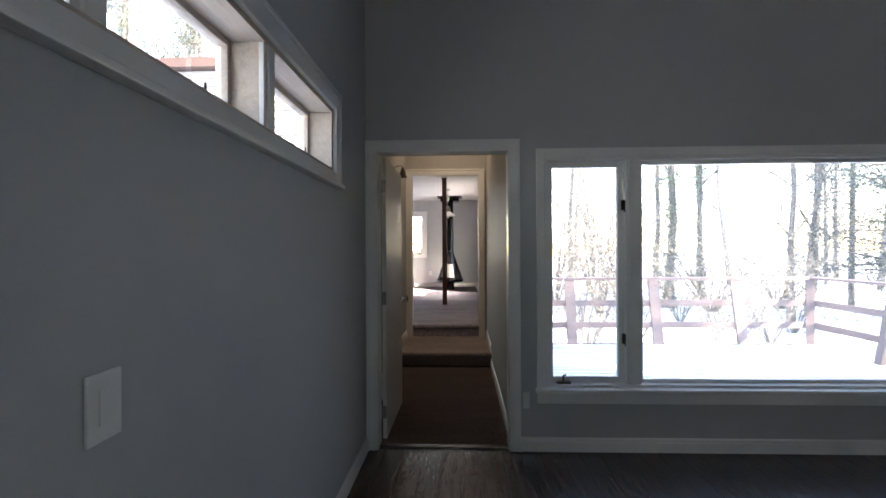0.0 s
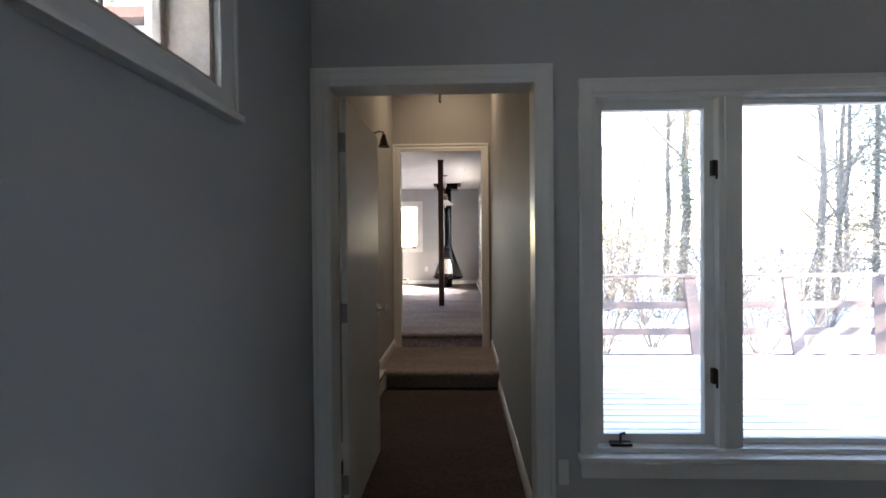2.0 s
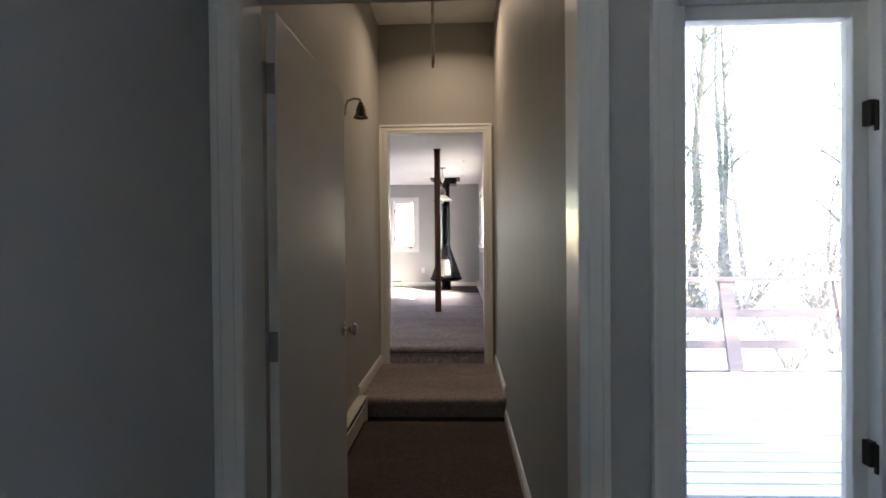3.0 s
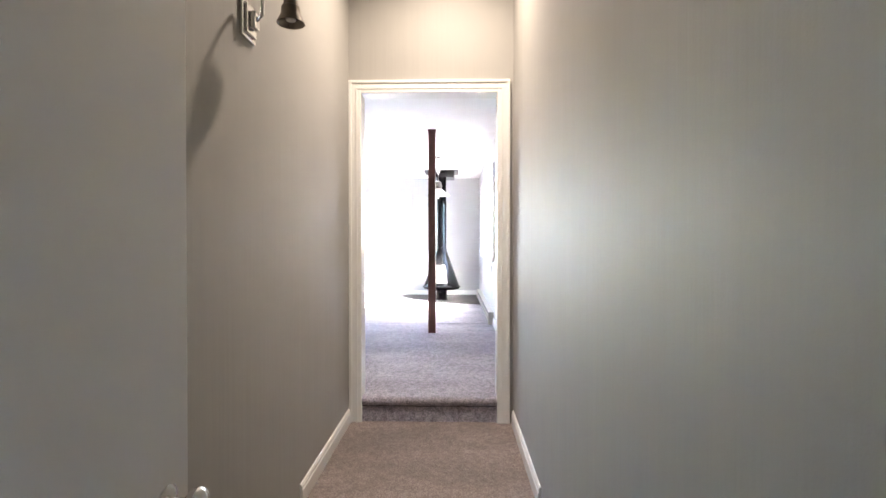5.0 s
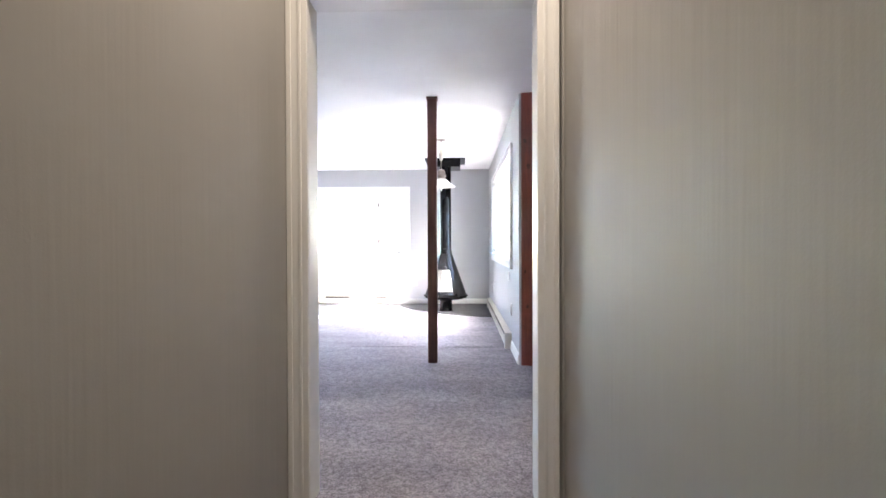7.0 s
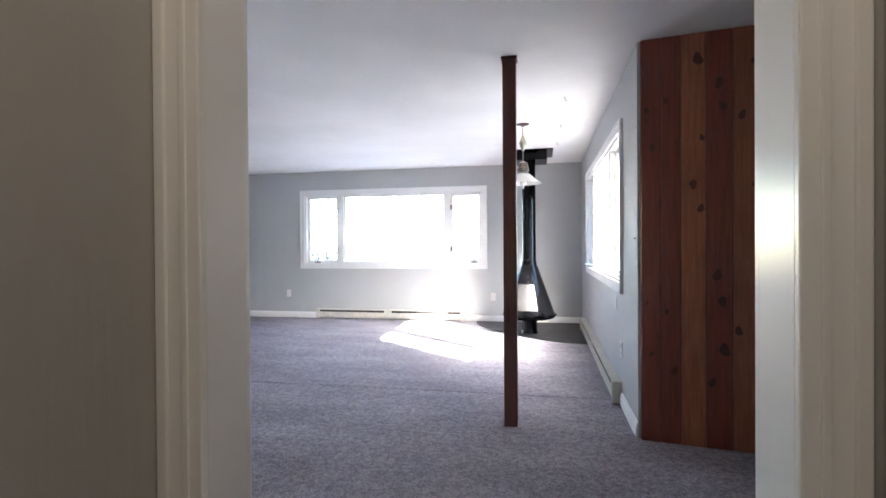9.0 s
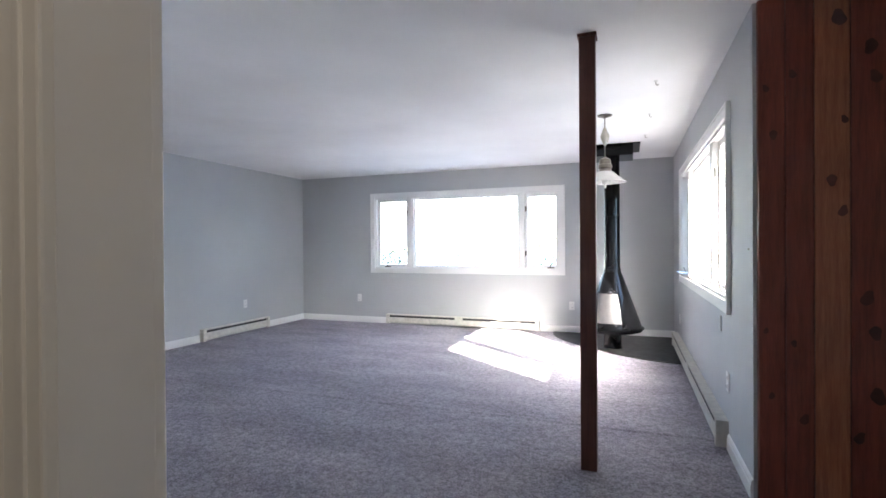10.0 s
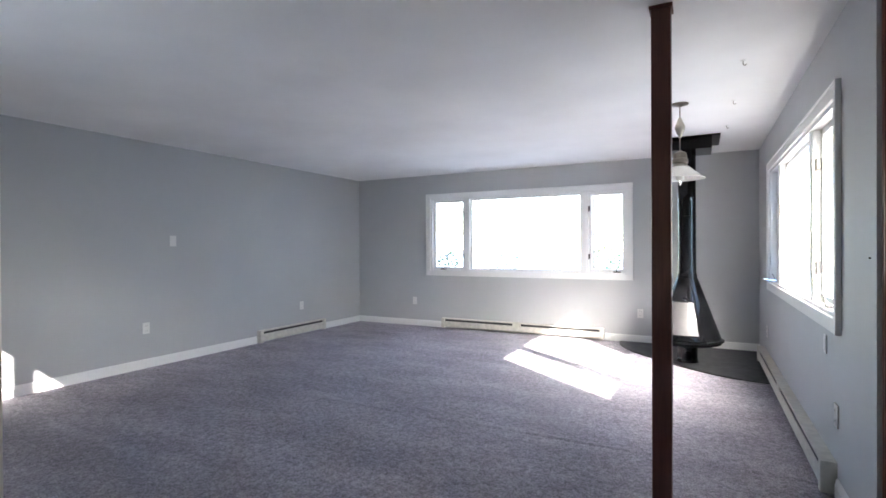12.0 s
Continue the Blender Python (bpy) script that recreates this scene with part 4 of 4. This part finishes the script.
bare_tree(3, 7.65, 18.4, 13, 0.17, (0.5, 0), ivy=70, twigs=3)
bare_tree(4, 9.6, 20.0, 12, 0.12, (-0.2, 0), ivy=34, twigs=3)
bare_tree(8, 9.4, 14.2, 10, 0.10, (0.1, 0.3), twigs=3, first=2)
bare_tree(9, 11.0, 16.0, 11, 0.09, (0.9, 0), twigs=3, first=2)
bare_tree(12, 5.2, 24.0, 12, 0.15, (0.4, 0))
bare_tree(15, -3.4, 24.0, 12, 0.18)
# tree 40 is unseen, added to block sun from window_3's far casement
bare_tree(40, 9.2, 5.2, 17, 0.42, twigs=1, first=6)
bare_tree(17, 13.5, 12.5, 11, 0.16, (-0.5, 0))
evergreen(21, 11.2, 12.6, 9, 2.6, 110, 0.034)
evergreen(22, 12.6, 10.4, 8, 2.4, 110, 0.034)
# five unseen evergreens, added to cast shade on the deck and railing
for seed, ex, ey, eh in ((51, 11.6, -2.0, 11.5), (52, 12.8, -4.2, 11.5), (53, 10.6, -5.2, 10.6), (54, 13.2, -1.6, 11.5), (55, 9.6, -3.4, 10.0)):
    evergreen(seed, ex, ey, eh, 3.0)
# 61-65 and 81-85 are added only to cut skylight through window_3
for seed, ex, ey, eh in ((61, 14.5, 9.5, 9.5), (62, 16.0, 12.5, 10), (63, 13.5, 15.5, 9), (64, 17.5, 16.0, 11), (65, 15.0, 19.5, 10), (66, -9.5, 17.5, 13), (67, -13.0, 18.5, 15), (81, 20.0, 9.0, 13), (82, 21.0, 12.0, 14), (83, 19.5, 15.0, 12), (84, 23.0, 17.0, 14), (85, 22.0, 6.5, 13)):
    evergreen(seed, ex, ey, eh, 3.0)
bare_tree(68, -11.0, 16.0, 15, 0.2)
evergreen(23, -15.0, 27.0, 15, 3.4)
evergreen(25, -20.0, 29.0, 16, 3.6)
bare_tree(27, -12.0, 22.0, 14, 0.2)
bare_tree(28, -17.0, 21.0, 14, 0.2)
shrub(31, 4.7, 17.0, 6.2, 1.7)
shrub(32, 6.2, 19.5, 5.6, 1.8)
shrub(33, 3.6, 19.0, 5.4, 1.5)
shrub(37, 8.6, 17.2, 2.6, 1.7)
shrub(38, 11.5, 18.2, 2.8, 1.9)
shrub(39, 13.8, 15.6, 2.6, 1.7)
bare_tree(70, 8.3, 21.5, 13, 0.13, (0.3, 0), ivy=30, twigs=3)
bare_tree(71, 10.8, 22.5, 13, 0.14, (-0.4, 0), ivy=20, twigs=3)
bare_tree(72, 12.2, 17.6, 11, 0.10, (0.5, 0), twigs=3)
for seed, sx, sh, sw in ((34, -4.66, 2.0, 0.2), (35, -3.45, 1.9, 0.10), (36, -1.38, 2.0, 0.2)):
    shrub(seed, sx, 15.4, sh, sw, IVY, 0.02, "dark green shrub under the living room window")

# low brush beyond the deck
for seed, sx, sy, sh, sw in ((91, 2.6, 10.2, 2.0, 0.9), (92, 4.0, 11.4, 2.2, 1.1), (93, 5.6, 10.4, 1.9, 1.0), (94, 7.2, 11.6, 2.3, 1.2), (95, 3.2, 13.4, 2.8, 1.2), (96, 5.0, 14.6, 3.0, 1.4), (97, 8.6, 13.0, 2.4, 1.2), (98, 6.6, 15.0, 2.8, 1.3)):
    shrub(seed, sx, sy, sh, sw, None, 0.013, "thin-stemmed bare brush beyond the deck")

# the far woods round the place
rnd = random.Random(77)
bm = bmesh.new()
for k in range(110):
    a = rnd.uniform(0, 2 * math.pi)
    d = rnd.uniform(32, 62)
    p = Vector((d * math.sin(a), 6 + d * math.cos(a), -2.0))
    h, r = rnd.uniform(9, 15), rnd.uniform(0.10, 0.24)
    top = p + Vector((rnd.uniform(-1, 1), rnd.uniform(-1, 1), h))
    tube(bm, [p, p.lerp(top, 0.5) + Vector((rnd.uniform(-0.3, 0.3), 0, 0)), top], [r, r * 0.7, r * 0.15], 5)
    for j in range(10):
        q = p.lerp(top, rnd.uniform(0.3, 0.95))
        b = rnd.uniform(0, 2 * math.pi)
        limb(bm, rnd, q, Vector((math.cos(b), math.sin(b), 0.6)).normalized(), r * 0.35, h * 0.22, 1, 3)
tagged(new("far_woods", mesh_of("far_woods", bm, BARK)), "bare grey woods in the distance", "woods", "", "stuff")


# ---- the deck ----
def rail(bm, a, c, w, h):
    """A board on edge from a to c."""
    a, c = Vector(a), Vector(c)
    d = (c - a).normalized()
    m = Matrix.Translation((a + c) / 2) @ d.to_track_quat('X', 'Z').to_matrix().to_4x4() @ Matrix.Diagonal(((c - a).length, w, h, 1))
    bmesh.ops.create_cube(bm, size=1, matrix=m)
    return bm


railing = thing("deck_railing", (3.2, 7.0, 0), "weathered reddish deck railing with outward-leaning posts", "railing")
POSTS = [((1.6, 6.92), (1.6, 7.16)), ((2.82, 6.92), (2.82, 7.16)), ((4.0, 6.92), (4.0, 7.16)), ((4.93, 6.92), (5.10, 7.16)), ((4.93, 5.7), (5.12, 5.7)), ((4.93, 4.4), (5.12, 4.4))]
for (bx, by), (tx, ty) in POSTS:
    bm = bmesh.new()
    d = Vector((tx - bx, ty - by, 1.0))
    rail(bm, Vector((bx, by, 0.0)) - d * 0.25, Vector((bx, by, 0.0)) + d * 0.90, 0.14, 0.05) if abs(tx - bx) < 0.01 else rail(bm, Vector((bx, by, 0.0)) - d * 0.25, Vector((bx, by, 0.0)) + d * 0.90, 0.10, 0.13)
    part("post", bm, RAIL_WOOD, railing)
for z, k, w, h in ((0.92, 0.0, 0.15, 0.035), (0.57, -0.09, 0.035, 0.085), (0.26, -0.16, 0.035, 0.085)):
    part("top_rail" if w > 0.1 else "rail", rail(bmesh.new(), (1.27, 7.16 + k, z), (5.14 + k * 0.7, 7.16 + k, z), w, h), RAIL_WOOD, railing)
    part("top_rail" if w > 0.1 else "rail", rail(bmesh.new(), (5.12 + k * 0.7, 7.14 + k, z), (5.12 + k * 0.7, 3.4, z), w, h), RAIL_WOOD, railing)
bm = boxes((5.45, 6.6, 6.0, 7.2, -0.85, -0.02))
box(bm, 5.42, 6.63, 5.97, 7.23, -0.02, 0.09, bev=0.03)
tagged(new("garden_box", mesh_of("garden_box", bm, SNOW)), "low box with a pale snowy lid beside the deck", "garden box")
deck = structure("deck", boxes(*[(0.58 + 0.49 * k, 0.62 + 0.49 * k, 3.25, 6.95, -0.20, -0.03) for k in range(9)], (0.55, 5.02, 3.21, 3.25, -0.22, -0.03), (0.52, 5.04, 6.95, 6.99, -0.22, 0.0)), RAIL_WOOD, "weathered timber deck with frosted boards", "deck")

# ---- pieces: deck boards, siding, cedar planks, floor planks ----
boards = [mesh_of("deck_board", boxes((-2.26, 2.26, -0.0585, 0.0585, -0.035, 0.0), bev=0.006), mat) for mat in (DECK_WOOD, FROSTED_DECK)]
for k in range(26):
    ob = new("deck_board", boards[1 if k > 7 else 0])
    ob.parent = deck
    ob.location = (2.78 + random.uniform(-0.01, 0.01), 3.32 + k * 0.1405, random.uniform(-0.003, 0.001))

# dark backing shows between the clapboards in place of their shadow lines
siding = tagged(new("siding", mesh_of("siding", boxes((LIV_L - T, HALL_L - T - 0.002, HALL_END - 0.004, HALL_END + 0.010, 2.60, 3.9), (LIV_L - T, HALL_L - T - 0.002, HALL_END - 0.004, HALL_END + 0.010, -0.6, 1.05)), FASCIA)), "white clapboard siding, lap shadows put in as dark joints", "siding", "", "structure")
clap = bmesh.new()
L = (HALL_L - T) - (LIV_L - T)
ends = [[clap.verts.new((u, y, z)) for y, z in ((0.003, 0), (-0.036, 0), (-0.012, 0.103), (0.003, 0.103))] for u in (0, L)]
for i in range(4):
    clap.faces.new((ends[0][i], ends[0][(i + 1) % 4], ends[1][(i + 1) % 4], ends[1][i]))
clap.faces.new(ends[0])
clap.faces.new(ends[1])
clap = mesh_of("clapboard", clap, SIDING)
for k in range(11):
    ob = new("clapboard", clap)
    ob.parent = siding
    ob.location = (LIV_L - T, HALL_END - 0.004, 2.62 + k * 0.115)
structure("fascia_1", boxes((LIV_L - 0.4, HALL_L - T, HALL_END - 0.30, HALL_END - 0.25, 3.84, 3.96)), FASCIA, "brown roof edge board", "fascia")

p0, p1 = Vector((LIV_R + 0.016, 8.925, 0)), Vector((ALCOVE_R, 8.81, 0))
d = (p1 - p0).normalized()
n = Vector((d.y, -d.x, 0))
bm = bmesh.new()
q = [p0, p1, Vector((ALCOVE_R, 8.94, 0)), Vector((p0.x, 8.94, 0))]
lo = [bm.verts.new((v.x, v.y, FLOOR - 0.02)) for v in q]
hi = [bm.verts.new((v.x, v.y, TOP + 0.02)) for v in q]
for i in range(4):
    bm.faces.new((lo[i], lo[(i + 1) % 4], hi[(i + 1) % 4], hi[i]))
cedar_wall = structure("wall_13", bm, CEDAR, "knotty red cedar plank wall beside the doorway", "wall")
# each plank: width, tone, and its knots as (share across, height, size)
CEDAR_PLANKS = [(0.108, CEDAR, ((0.58, 2.06, 0.022), (0.3, 1.15, 0.014), (0.3, 2.28, 0.018), (0.5, 0.85, 0.016))),
                (0.108, CEDAR, ((0.25, 2.33, 0.020), (0.66, 0.76, 0.024), (0.3, 1.1, 0.016))),
                (0.128, CEDAR_PALE, ((0.69, 2.55, 0.036), (0.49, 1.835, 0.026), (0.80, 1.70, 0.024), (0.84, 2.1, 0.018))),
                (0.136, CEDAR, ((0.5, 2.40, 0.032), (0.62, 2.27, 0.028), (0.42, 1.32, 0.032), (0.62, 1.17, 0.030), (0.68, 0.90, 0.036), (0.22, 0.71, 0.026))),
                (0.126, CEDAR_PALE, ((0.36, 2.21, 0.026), (0.2, 1.01, 0.026), (0.8, 2.5, 0.018), (0.85, 1.83, 0.02))),
                (0.112, CEDAR, ((0.5, 1.55, 0.022), (0.4, 0.7, 0.02))),
                (0.124, CEDAR, ())]
u = 0.0
for k, (w, tone, knots) in enumerate(CEDAR_PLANKS):
    w = min(w, (p1 - p0).length - u - 0.001)
    o = p0 + d * u + n * 0.001
    m = Matrix(((d.x, -n.x, 0, o.x), (d.y, -n.y, 0, o.y), (0, 0, 1, FLOOR + 0.001), (0, 0, 0, 1)))
    ob = new("plank", mesh_of("cedar_plank", boxes((0.0015, w - 0.0015, -0.018, 0.0, 0.0, TOP - FLOOR - 0.003), bev=0.005), tone))
    ob.parent = cedar_wall
    ob.matrix_basis = m
    for i, (f, z, size) in enumerate(knots):
        bm = bmesh.new()
        turn = math.sin(k * 5.1 + i * 2.3)
        for rr, dd in ((1.0, -0.0182), (0.6, -0.0186)):
            ring = [bm.verts.new((min(max(w * f + size * rr * (1 + 0.22 * math.sin(3 * a + turn * 4)) * (math.cos(a) * 0.7 + 0.25 * turn * math.sin(a)), 0.006), w - 0.006), dd, z - FLOOR + size * rr * 1.05 * math.sin(a))) for a in [2 * math.pi * j / 14 for j in range(14)]]
            bm.faces.new(ring)
        kn = new("knot", mesh_of("knot", bm, KNOT))
        kn.parent = ob
    u += w

planks = [mesh_of("floor_plank", boxes((-0.064, 0.064, -l / 2, l / 2, -0.012, 0.0), bev=0.0015), DARK_PLANK) for l in (1.196, 0.796, 0.396)]
for i in range(38):
    x = ROOM_L + 0.065 + i * 0.13
    y = ROOM_BACK
    first = i % 3
    k = 0
    while y < 3.09:
        which = first if k == 0 else 0
        l = (1.2, 0.8, 0.4)[which]
        cut = min(l, 3.10 - y)
        ob = new("plank", planks[which])
        ob.parent = floor
        ob.location, ob.scale = (x, y + cut / 2, 0.0), (1, cut / l, 1)
        y += l
        k += 1
